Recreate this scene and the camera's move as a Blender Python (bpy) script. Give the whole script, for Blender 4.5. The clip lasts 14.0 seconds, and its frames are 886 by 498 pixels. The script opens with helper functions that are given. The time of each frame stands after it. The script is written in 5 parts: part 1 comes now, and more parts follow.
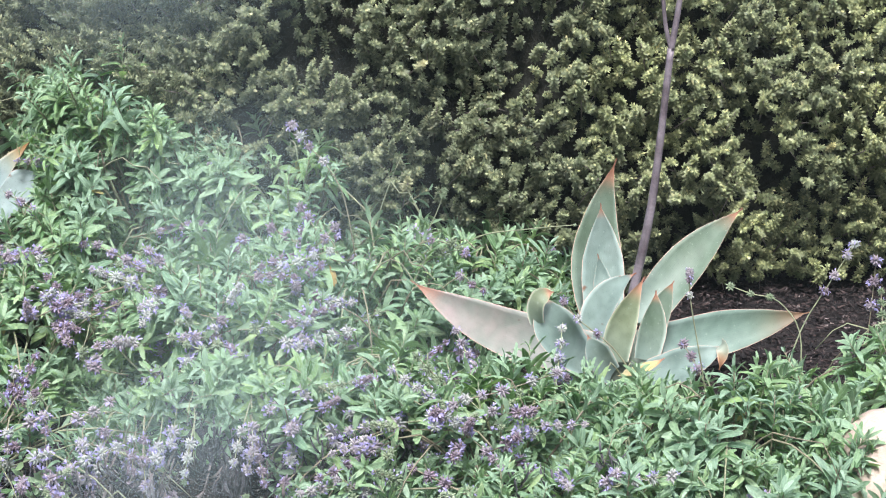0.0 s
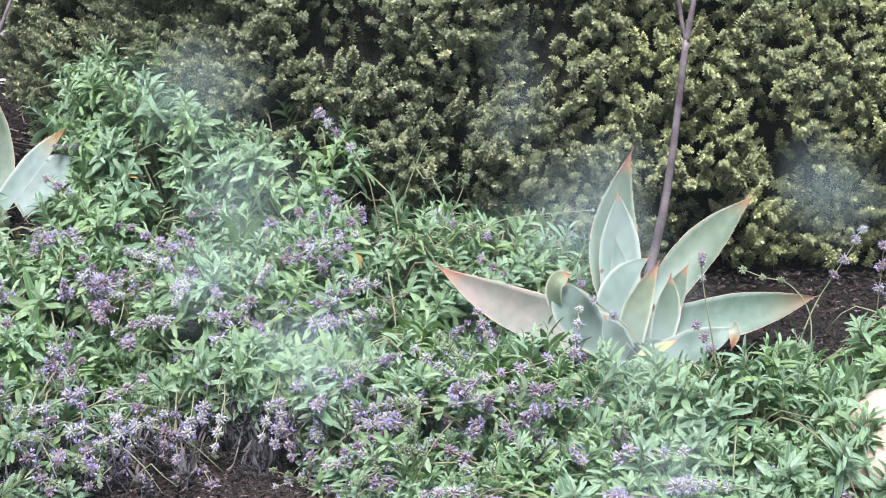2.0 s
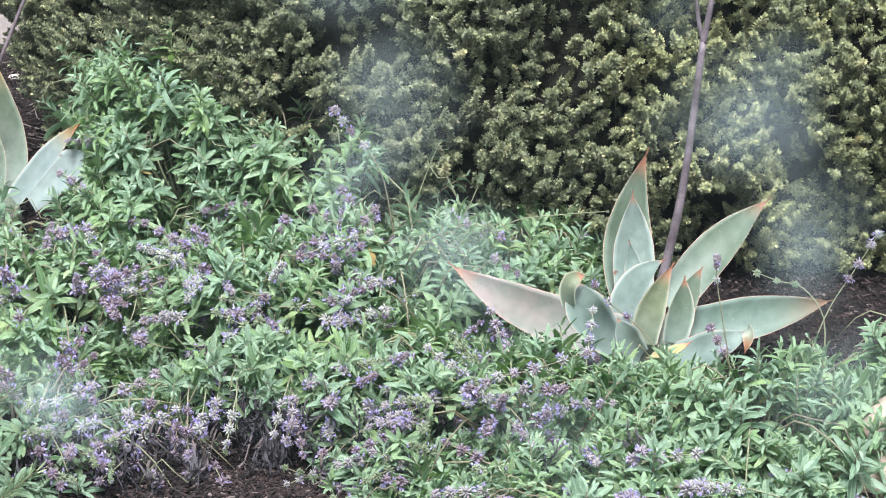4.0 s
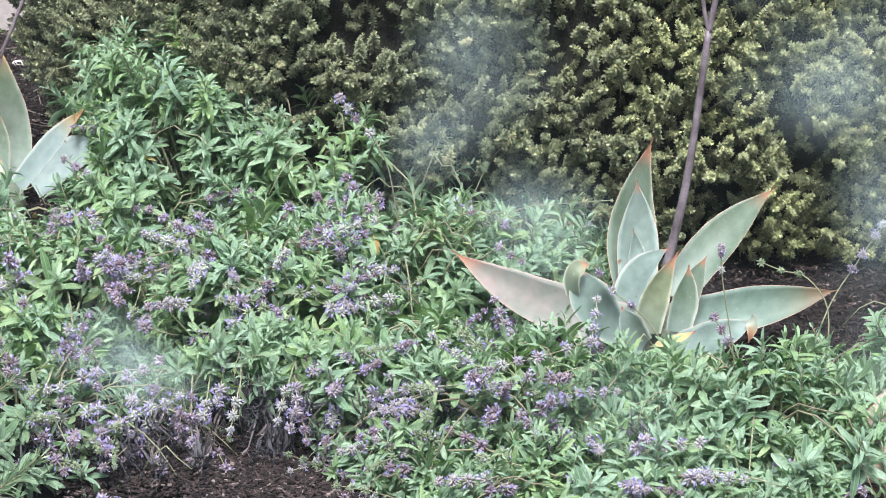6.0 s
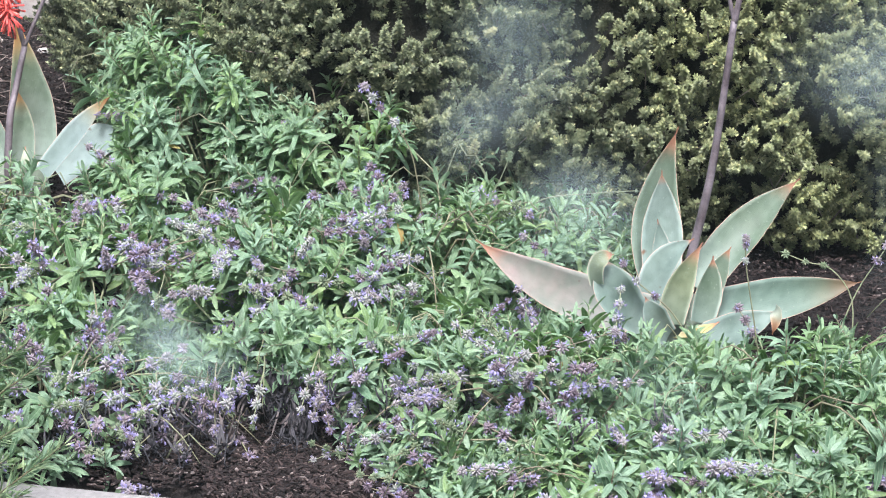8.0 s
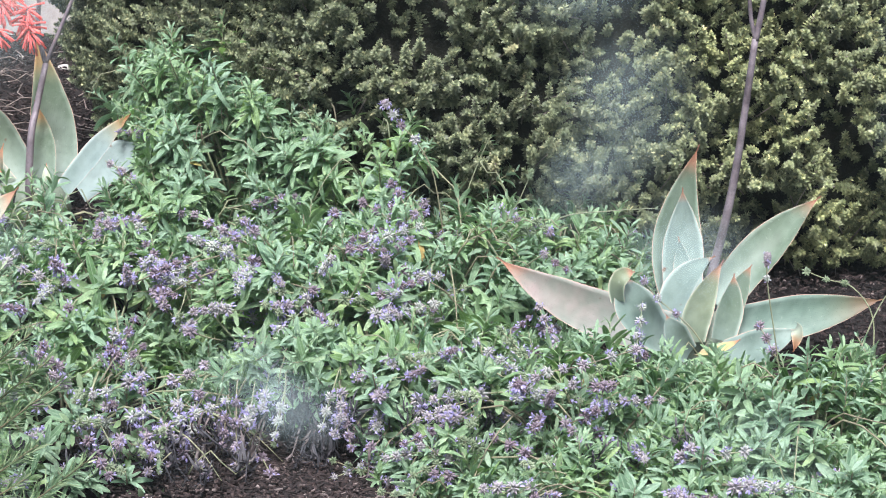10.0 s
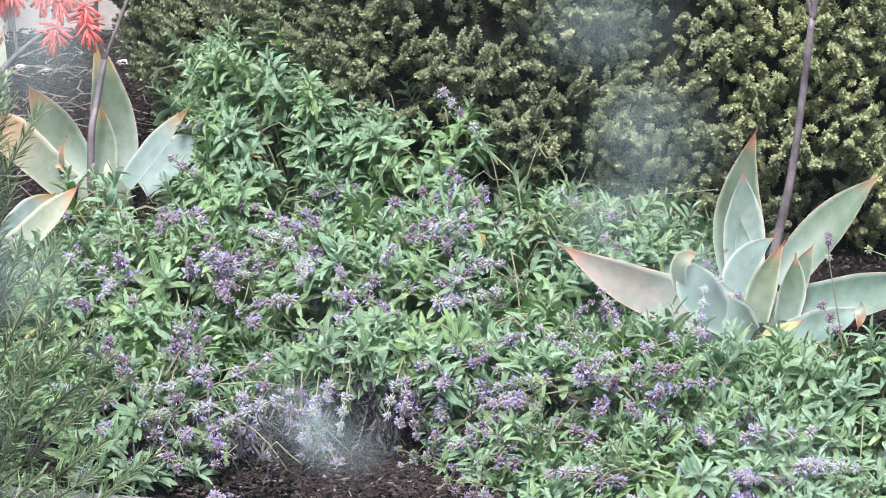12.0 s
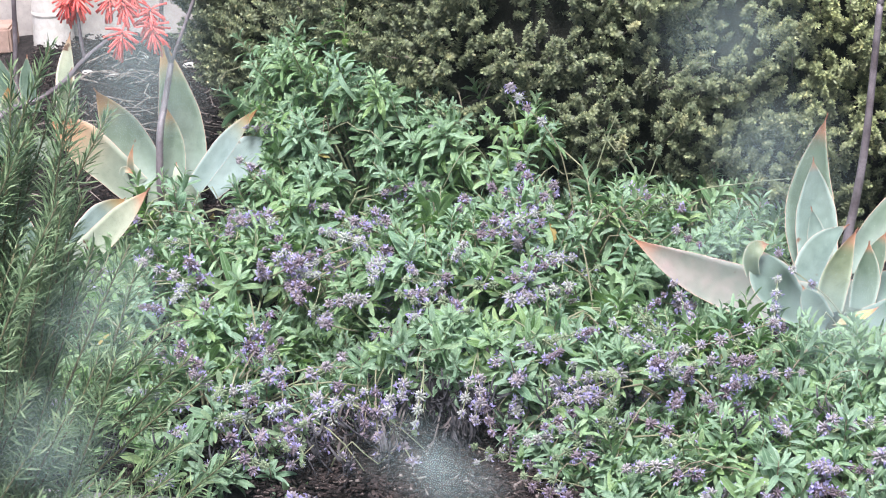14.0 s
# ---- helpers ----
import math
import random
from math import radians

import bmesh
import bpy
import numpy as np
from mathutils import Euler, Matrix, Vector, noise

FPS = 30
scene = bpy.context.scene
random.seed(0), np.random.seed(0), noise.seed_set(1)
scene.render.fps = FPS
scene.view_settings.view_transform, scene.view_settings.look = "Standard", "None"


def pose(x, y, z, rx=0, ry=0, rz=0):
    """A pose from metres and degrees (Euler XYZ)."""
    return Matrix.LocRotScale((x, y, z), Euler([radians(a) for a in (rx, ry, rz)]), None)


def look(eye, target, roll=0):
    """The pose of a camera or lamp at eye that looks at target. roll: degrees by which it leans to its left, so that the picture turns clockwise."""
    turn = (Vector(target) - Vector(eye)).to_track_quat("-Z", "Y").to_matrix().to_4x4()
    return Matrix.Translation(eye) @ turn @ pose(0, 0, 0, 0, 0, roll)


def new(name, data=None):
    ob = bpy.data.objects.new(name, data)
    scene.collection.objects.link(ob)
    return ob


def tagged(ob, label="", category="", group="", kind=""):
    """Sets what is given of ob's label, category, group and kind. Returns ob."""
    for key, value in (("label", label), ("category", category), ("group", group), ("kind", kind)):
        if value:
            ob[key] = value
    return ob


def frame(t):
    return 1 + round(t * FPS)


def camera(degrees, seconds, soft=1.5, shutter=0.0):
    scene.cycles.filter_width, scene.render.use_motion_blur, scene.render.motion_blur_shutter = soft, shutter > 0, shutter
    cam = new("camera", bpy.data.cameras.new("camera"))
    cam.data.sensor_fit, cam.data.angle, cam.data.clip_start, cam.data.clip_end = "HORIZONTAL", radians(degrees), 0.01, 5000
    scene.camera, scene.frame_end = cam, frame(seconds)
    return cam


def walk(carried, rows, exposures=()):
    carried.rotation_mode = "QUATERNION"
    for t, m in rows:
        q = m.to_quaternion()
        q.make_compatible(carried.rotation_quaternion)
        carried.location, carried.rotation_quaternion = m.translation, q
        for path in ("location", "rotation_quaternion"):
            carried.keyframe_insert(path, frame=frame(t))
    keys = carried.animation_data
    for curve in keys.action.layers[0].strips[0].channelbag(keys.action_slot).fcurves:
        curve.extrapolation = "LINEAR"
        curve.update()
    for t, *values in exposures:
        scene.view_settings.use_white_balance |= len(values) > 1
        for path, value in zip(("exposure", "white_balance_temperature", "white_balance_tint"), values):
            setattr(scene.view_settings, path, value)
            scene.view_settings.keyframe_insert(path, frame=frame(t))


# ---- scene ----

# ------------------------------------------------------------------ camera
cam = camera(20.0, 14.0, soft=1.05)
ROWS = [
    (0.0, 0.0026, 0.1828, 1.7232, -1.059, -19.564, 0.060),
    (0.5, 0.0139, 0.0454, 1.7650, -0.642, -20.048, -0.110),
    (1.0, 0.0138, 0.0340, 1.7704, -0.496, -20.098, -0.093),
    (1.5, 0.0145, 0.0425, 1.7709, -0.357, -20.056, -0.065),
    (2.0, 0.0156, 0.0378, 1.7712, -0.314, -19.895, 0.025),
    (2.5, 0.0144, 0.0451, 1.7730, -0.277, -19.828, 0.159),
    (3.0, 0.0064, 0.0439, 1.7677, -0.280, -19.743, 0.376),
    (5.5, -0.0020, 0.0439, 1.7559, -0.083, -19.967, 0.957),
    (6.0, -0.0056, 0.0434, 1.7562, -0.171, -20.033, 0.998),
    (6.5, -0.0049, 0.0429, 1.7579, -0.145, -20.084, 1.024),
    (7.0, -0.0097, 0.0463, 1.7578, -0.067, -20.172, 1.057),
    (7.5, -0.0102, 0.0487, 1.7501, 0.144, -20.196, 1.075),
    (8.0, -0.0074, 0.0442, 1.7554, 0.382, -20.276, 1.106),
    (10.5, -0.0169, 0.0429, 1.7594, 0.980, -19.894, 0.834),
    (11.0, -0.0116, 0.0450, 1.7572, 1.306, -20.035, 0.380),
    (11.5, -0.0100, 0.0420, 1.7640, 1.773, -20.235, -0.183),
    (12.0, -0.0128, 0.0375, 1.7669, 2.303, -20.295, -0.796),
    (12.5, -0.0128, 0.0397, 1.7665, 2.937, -20.325, -1.367),
    (13.0, -0.0152, 0.0421, 1.7651, 3.408, -20.344, -1.850),
    (13.5, -0.0156, 0.0452, 1.7636, 3.746, -20.359, -2.271),
    (14.0, -0.0179, 0.0473, 1.7667, 3.964, -20.365, -2.704),
]


def held(x, y, z, yaw, pitch, roll):
    """A camera at x, y, z that looks along +y, turned by yaw to its left, pitch up and roll, in degrees."""
    return pose(x, y, z) @ pose(0, 0, 0, 0, 0, yaw) @ pose(0, 0, 0, 90 + pitch, 0, 0) @ pose(0, 0, 0, 0, 0, roll)


walk(cam, [(t, held(*row)) for t, *row in ROWS], exposures=[(0.0, 1.25, 6030.0, 14.5), (14.0, 1.25, 6030.0, 14.5)])

# ------------------------------------------------------------------ light: a bright overcast sky
world = bpy.data.worlds.new("overcast_sky")
scene.world = world
world.use_nodes = True
wn, wl = world.node_tree.nodes, world.node_tree.links
sky = wn.new("ShaderNodeTexSky")
sky.sky_type = "NISHITA"
sky.sun_disc = False
sky.sun_elevation, sky.sun_rotation = radians(62), radians(182)
sky.air_density, sky.dust_density, sky.ozone_density = 1.0, 6.0, 0.6
wl.new(sky.outputs[0], wn["Background"].inputs[0])
wn["Background"].inputs[1].default_value = 0.10
sun = new("sun", bpy.data.lights.new("sun", "SUN"))
sun.data.energy, sun.data.angle, sun.data.color = 2.5, radians(16), (1.0, 0.985, 0.96)
sun.matrix_world = look((-0.11, 1.3, 6.0), (0.0, 4.5, 0.0))

# ------------------------------------------------------------------ materials


def material(name):
    m = bpy.data.materials.new(name)
    m.use_nodes = True
    return m, m.node_tree.nodes, m.node_tree.links, m.node_tree.nodes["Principled BSDF"]


def ramp_node(nodes, stops):
    r = nodes.new("ShaderNodeValToRGB")
    e = r.color_ramp.elements
    e[0].position, e[0].color = stops[0][0], (*stops[0][1], 1)
    e[1].position, e[1].color = stops[-1][0], (*stops[-1][1], 1)
    for p, c in stops[1:-1]:
        k = e.new(p)
        k.color = (*c, 1)
    return r


def noise_node(nodes, links, scale, detail=4.0, coord=None, rough=0.55):
    n = nodes.new("ShaderNodeTexNoise")
    n.inputs["Scale"].default_value, n.inputs["Detail"].default_value, n.inputs["Roughness"].default_value = scale, detail, rough
    if coord is not None:
        links.new(coord, n.inputs["Vector"])
    return n


def mix_node(nodes, links, kind, fac, a, b):
    n = nodes.new("ShaderNodeMix")
    n.data_type, n.blend_type = "RGBA", kind
    for value, socket in ((fac, n.inputs[0]), (a, n.inputs[6]), (b, n.inputs[7])):
        if isinstance(value, bpy.types.NodeSocket):
            links.new(value, socket)
        else:
            socket.default_value = value
    return n.outputs[2]


def bump_on(nodes, links, bsdf, height, strength, distance):
    b = nodes.new("ShaderNodeBump")
    b.inputs["Strength"].default_value, b.inputs["Distance"].default_value = strength, distance
    links.new(height, b.inputs["Height"])
    links.new(b.outputs[0], bsdf.inputs["Normal"])


def foliage(name, stops, rough=0.55, glow=0.25, by_island=False, spread=0.6, fine=90.0):
    """Leaves: colour by a random number for each shoot or leaf, fine mottling, and light let through."""
    m, n, l, bsdf = material(name)
    if by_island:
        rnd = n.new("ShaderNodeNewGeometry").outputs["Random Per Island"]
    else:
        rnd = n.new("ShaderNodeObjectInfo").outputs["Random"]
    coord = n.new("ShaderNodeTexCoord").outputs["Object"]
    mott = noise_node(n, l, fine, 3.0, coord)
    add = n.new("ShaderNodeMath")
    add.operation = "MULTIPLY_ADD"
    add.inputs[1].default_value = spread
    half = n.new("ShaderNodeMath")
    half.operation = "MULTIPLY_ADD"
    half.inputs[1].default_value, half.inputs[2].default_value = 0.9, -0.45 + (1 - spread) / 2
    l.new(mott.outputs[0], half.inputs[0])
    l.new(rnd, add.inputs[0])
    l.new(half.outputs[0], add.inputs[2])
    ramp = ramp_node(n, stops)
    l.new(add.outputs[0], ramp.inputs[0])
    l.new(ramp.outputs[0], bsdf.inputs["Base Color"])
    bsdf.inputs["Roughness"].default_value = rough
    bsdf.inputs["Specular IOR Level"].default_value = 0.35
    bump_on(n, l, bsdf, mott.outputs[0], 0.3, 0.001)
    tr = n.new("ShaderNodeBsdfTranslucent")
    l.new(ramp.outputs[0], tr.inputs[0])
    mx = n.new("ShaderNodeMixShader")
    mx.inputs[0].default_value = glow
    l.new(bsdf.outputs[0], mx.inputs[1])
    l.new(tr.outputs[0], mx.inputs[2])
    l.new(mx.outputs[0], n["Material Output"].inputs[0])
    return m


def plain(name, stops, scale=20.0, rough=0.7, bump=0.3, depth=0.004, metal=0.0, detail=5.0):
    """A surface whose colour wanders over noise of one size, with finer grain and relief on top."""
    m, n, l, bsdf = material(name)
    coord = n.new("ShaderNodeTexCoord").outputs["Object"]
    big = noise_node(n, l, scale, detail, coord)
    fine = noise_node(n, l, scale * 9, 3.0, coord)
    ramp = ramp_node(n, stops)
    l.new(big.outputs[0], ramp.inputs[0])
    col = mix_node(n, l, "OVERLAY", 0.35, ramp.outputs[0], fine.outputs[0])
    l.new(col, bsdf.inputs["Base Color"])
    bsdf.inputs["Roughness"].default_value, bsdf.inputs["Metallic"].default_value = rough, metal
    bump_on(n, l, bsdf, fine.outputs[0], bump, depth)
    return m




def sage_leaf():
    """Felted sage leaves: deep green low on a shoot, paler and greyer at its tip, varying from shoot to shoot and leaf to leaf."""
    m, n, l, bsdf = material("sage_leaf")
    leaf = n.new("ShaderNodeNewGeometry").outputs["Random Per Island"]
    shoot = n.new("ShaderNodeObjectInfo").outputs["Random"]
    coord = n.new("ShaderNodeTexCoord").outputs["Object"]
    grey = ramp_node(n, [(0.0, (0.072, 0.145, 0.078)), (0.5, (0.155, 0.270, 0.165)), (1.0, (0.290, 0.410, 0.295))])
    fresh = ramp_node(n, [(0.0, (0.080, 0.168, 0.050)), (0.5, (0.178, 0.300, 0.100)), (1.0, (0.310, 0.425, 0.19))])
    l.new(leaf, grey.inputs[0])
    l.new(leaf, fresh.inputs[0])
    tint = ramp_node(n, [(0.15, (0, 0, 0)), (0.9, (1, 1, 1))])
    l.new(shoot, tint.inputs[0])
    col = mix_node(n, l, "MIX", tint.outputs[0], grey.outputs[0], fresh.outputs[0])
    young = n.new("ShaderNodeAttribute")
    young.attribute_name = "young"
    felt = ramp_node(n, [(0.35, (0, 0, 0)), (1.0, (0.55, 0.55, 0.55))])
    l.new(young.outputs["Fac"], felt.inputs[0])
    col = mix_node(n, l, "MIX", felt.outputs[0], col, (0.325, 0.445, 0.335, 1))
    mott = noise_node(n, l, 260.0, 3.0, coord)
    col = mix_node(n, l, "OVERLAY", 0.45, col, mott.outputs[0])
    rim = n.new("ShaderNodeAttribute")
    rim.attribute_name = "rim"
    edge = ramp_node(n, [(0.0, (0.34, 0.34, 0.34)), (0.16, (0, 0, 0)), (0.72, (0, 0, 0)), (1.0, (0.34, 0.34, 0.34))])
    l.new(rim.outputs["Fac"], edge.inputs[0])
    col = mix_node(n, l, "MIX", edge.outputs[0], col, (0.42, 0.53, 0.37, 1))
    l.new(col, bsdf.inputs["Base Color"])
    bsdf.inputs["Roughness"].default_value = 0.62
    bsdf.inputs["Specular IOR Level"].default_value = 0.3
    pucker = noise_node(n, l, 520.0, 2.0, coord)
    bump_on(n, l, bsdf, pucker.outputs[0], 0.7, 0.0016)
    through_light = mix_node(n, l, "MULTIPLY", 1.0, col, (1.1, 1.3, 0.7, 1))
    tr = n.new("ShaderNodeBsdfTranslucent")
    l.new(through_light, tr.inputs[0])
    mx = n.new("ShaderNodeMixShader")
    mx.inputs[0].default_value = 0.26
    l.new(bsdf.outputs[0], mx.inputs[1])
    l.new(tr.outputs[0], mx.inputs[2])
    l.new(mx.outputs[0], n["Material Output"].inputs[0])
    return m


SAGE = sage_leaf()
SAGE_STEM = foliage("sage_stem", [(0.0, (0.18, 0.13, 0.105)), (0.5, (0.22, 0.225, 0.135)), (1.0, (0.27, 0.32, 0.19))], 0.6, 0.05)
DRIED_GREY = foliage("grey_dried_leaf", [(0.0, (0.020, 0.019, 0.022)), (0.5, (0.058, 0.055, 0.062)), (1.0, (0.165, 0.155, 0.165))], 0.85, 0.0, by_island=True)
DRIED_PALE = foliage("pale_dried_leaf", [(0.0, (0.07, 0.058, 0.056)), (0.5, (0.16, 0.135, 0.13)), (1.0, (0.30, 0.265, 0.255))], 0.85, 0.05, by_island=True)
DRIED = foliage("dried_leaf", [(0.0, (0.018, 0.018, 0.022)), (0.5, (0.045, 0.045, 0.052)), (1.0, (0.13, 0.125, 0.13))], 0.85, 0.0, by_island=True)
CALYX = foliage("calyx", [(0.0, (0.19, 0.145, 0.175)), (0.35, (0.31, 0.255, 0.295)), (0.65, (0.40, 0.37, 0.39)), (1.0, (0.47, 0.52, 0.45))], 0.85, 0.2, by_island=False, spread=0.9)
BUD = foliage("green_calyx", [(0.0, (0.15, 0.21, 0.11)), (1.0, (0.34, 0.41, 0.27))], 0.7, 0.15)
PETAL = foliage("lavender_petal", [(0.0, (0.31, 0.275, 0.52)), (0.5, (0.43, 0.395, 0.655)), (1.0, (0.58, 0.545, 0.78))], 0.65, 0.35, by_island=True)


def hedge_leaf(name, joined):
    """Small hedge leaves: old ones dark green, the young ones at a shoot's tip pale, a few shoots yellowed. The shade
    between shoots and their lit tips are put into this colour too.
    """
    m, n, l, bsdf = material(name)
    if joined:
        pick = n.new("ShaderNodeNewGeometry").outputs["Random Per Island"]
    else:
        pick = n.new("ShaderNodeObjectInfo").outputs["Random"]
    coord = n.new("ShaderNodeNewGeometry").outputs["Position"]
    patch = noise_node(n, l, 3.2, 3.0, coord)
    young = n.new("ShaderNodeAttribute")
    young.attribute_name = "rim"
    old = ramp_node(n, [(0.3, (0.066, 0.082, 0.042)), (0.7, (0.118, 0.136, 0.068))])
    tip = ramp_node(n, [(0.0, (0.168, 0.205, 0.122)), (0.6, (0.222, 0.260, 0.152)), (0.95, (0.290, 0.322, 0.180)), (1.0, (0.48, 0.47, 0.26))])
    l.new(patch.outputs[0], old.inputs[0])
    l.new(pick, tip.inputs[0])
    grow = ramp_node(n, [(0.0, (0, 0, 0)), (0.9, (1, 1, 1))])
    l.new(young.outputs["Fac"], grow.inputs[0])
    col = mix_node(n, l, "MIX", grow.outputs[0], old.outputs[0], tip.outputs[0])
    each = ramp_node(n, [(0.0, (0.66, 0.68, 0.66)), (1.0, (1.30, 1.28, 1.24))])
    l.new(n.new("ShaderNodeNewGeometry").outputs["Random Per Island"], each.inputs[0])
    col = mix_node(n, l, "MULTIPLY", 1.0, col, each.outputs[0])
    # brighter and yellower towards +x: sunlight on that side put into the leaf colour
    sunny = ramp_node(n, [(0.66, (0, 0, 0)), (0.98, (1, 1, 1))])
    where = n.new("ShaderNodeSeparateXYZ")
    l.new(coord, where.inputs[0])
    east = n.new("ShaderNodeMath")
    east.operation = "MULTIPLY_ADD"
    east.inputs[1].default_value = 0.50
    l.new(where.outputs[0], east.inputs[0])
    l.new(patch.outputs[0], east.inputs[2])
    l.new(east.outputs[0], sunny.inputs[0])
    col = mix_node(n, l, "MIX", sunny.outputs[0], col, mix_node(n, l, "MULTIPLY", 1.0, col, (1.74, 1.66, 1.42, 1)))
    l.new(col, bsdf.inputs["Base Color"])
    bsdf.inputs["Roughness"].default_value = 0.5
    bsdf.inputs["Specular IOR Level"].default_value = 0.4
    tr = n.new("ShaderNodeBsdfTranslucent")
    l.new(col, tr.inputs[0])
    mx = n.new("ShaderNodeMixShader")
    mx.inputs[0].default_value = 0.12
    l.new(bsdf.outputs[0], mx.inputs[1])
    l.new(tr.outputs[0], mx.inputs[2])
    l.new(mx.outputs[0], n["Material Output"].inputs[0])
    return m


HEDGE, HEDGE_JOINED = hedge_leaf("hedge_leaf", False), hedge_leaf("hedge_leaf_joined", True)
# near-black: the shade deep in the hedge, put into the colour
HEDGE_CORE = plain("hedge_shade_core", [(0.3, (0.012, 0.014, 0.008)), (0.7, (0.03, 0.03, 0.018))], 30, 0.95, 0.8, 0.02)
TWIG = plain("twig_bark", [(0.3, (0.12, 0.092, 0.078)), (0.7, (0.37, 0.31, 0.275))], 60, 0.85, 0.5, 0.002)
ROSEMARY = foliage("rosemary_needle", [(0.0, (0.062, 0.115, 0.055)), (0.5, (0.138, 0.215, 0.105)), (1.0, (0.29, 0.37, 0.20))], 0.5, 0.12, by_island=True, spread=0.7)
ROSE_STEM = plain("rosemary_stem", [(0.3, (0.09, 0.085, 0.05)), (0.7, (0.17, 0.16, 0.085))], 80, 0.8, 0.4, 0.001)
STALK = plain("flower_stalk_skin", [(0.3, (0.080, 0.064, 0.070)), (0.7, (0.235, 0.205, 0.222))], 25, 0.5, 0.25, 0.001)
CORAL = foliage("coral_flower", [(0.0, (0.82, 0.10, 0.09)), (0.5, (0.92, 0.19, 0.165)), (1.0, (0.95, 0.35, 0.28))], 0.45, 0.25, by_island=True)
MULCH = plain("bark_mulch", [(0.25, (0.009, 0.007, 0.0065)), (0.5, (0.026, 0.019, 0.018)), (0.75, (0.066, 0.050, 0.045))], 45, 0.9, 1.0, 0.02, detail=8)
CHIP = foliage("bark_chip", [(0.0, (0.009, 0.007, 0.006)), (0.55, (0.024, 0.017, 0.016)), (0.88, (0.058, 0.041, 0.037)), (1.0, (0.22, 0.185, 0.17))], 0.85, 0.0, by_island=True, spread=0.85)
CONCRETE = plain("pale_concrete", [(0.3, (0.19, 0.185, 0.175)), (0.7, (0.28, 0.272, 0.26))], 12, 0.85, 0.4, 0.002)
RENDERED = plain("cream_wall_render", [(0.3, (0.36, 0.33, 0.305)), (0.7, (0.44, 0.405, 0.38))], 5, 0.85, 0.3, 0.002)
WHITE = plain("white_paint", [(0.3, (0.55, 0.52, 0.48)), (0.7, (0.64, 0.61, 0.57))], 8, 0.6, 0.2, 0.001)
TERRACOTTA = plain("terracotta", [(0.3, (0.29, 0.195, 0.155)), (0.7, (0.38, 0.27, 0.22))], 14, 0.8, 0.3, 0.002)
SANDSTONE = plain("sandstone", [(0.3, (0.36, 0.285, 0.225)), (0.5, (0.47, 0.385, 0.31)), (0.7, (0.57, 0.49, 0.41))], 9, 0.85, 0.6, 0.006)
PEBBLE = plain("white_pebble", [(0.3, (0.42, 0.39, 0.36)), (0.7, (0.60, 0.57, 0.53))], 20, 0.7, 0.2, 0.002)
FRAME_PAINT = plain("window_frame_paint", [(0.3, (0.66, 0.65, 0.63)), (0.7, (0.74, 0.73, 0.71))], 10, 0.5, 0.1, 0.001)


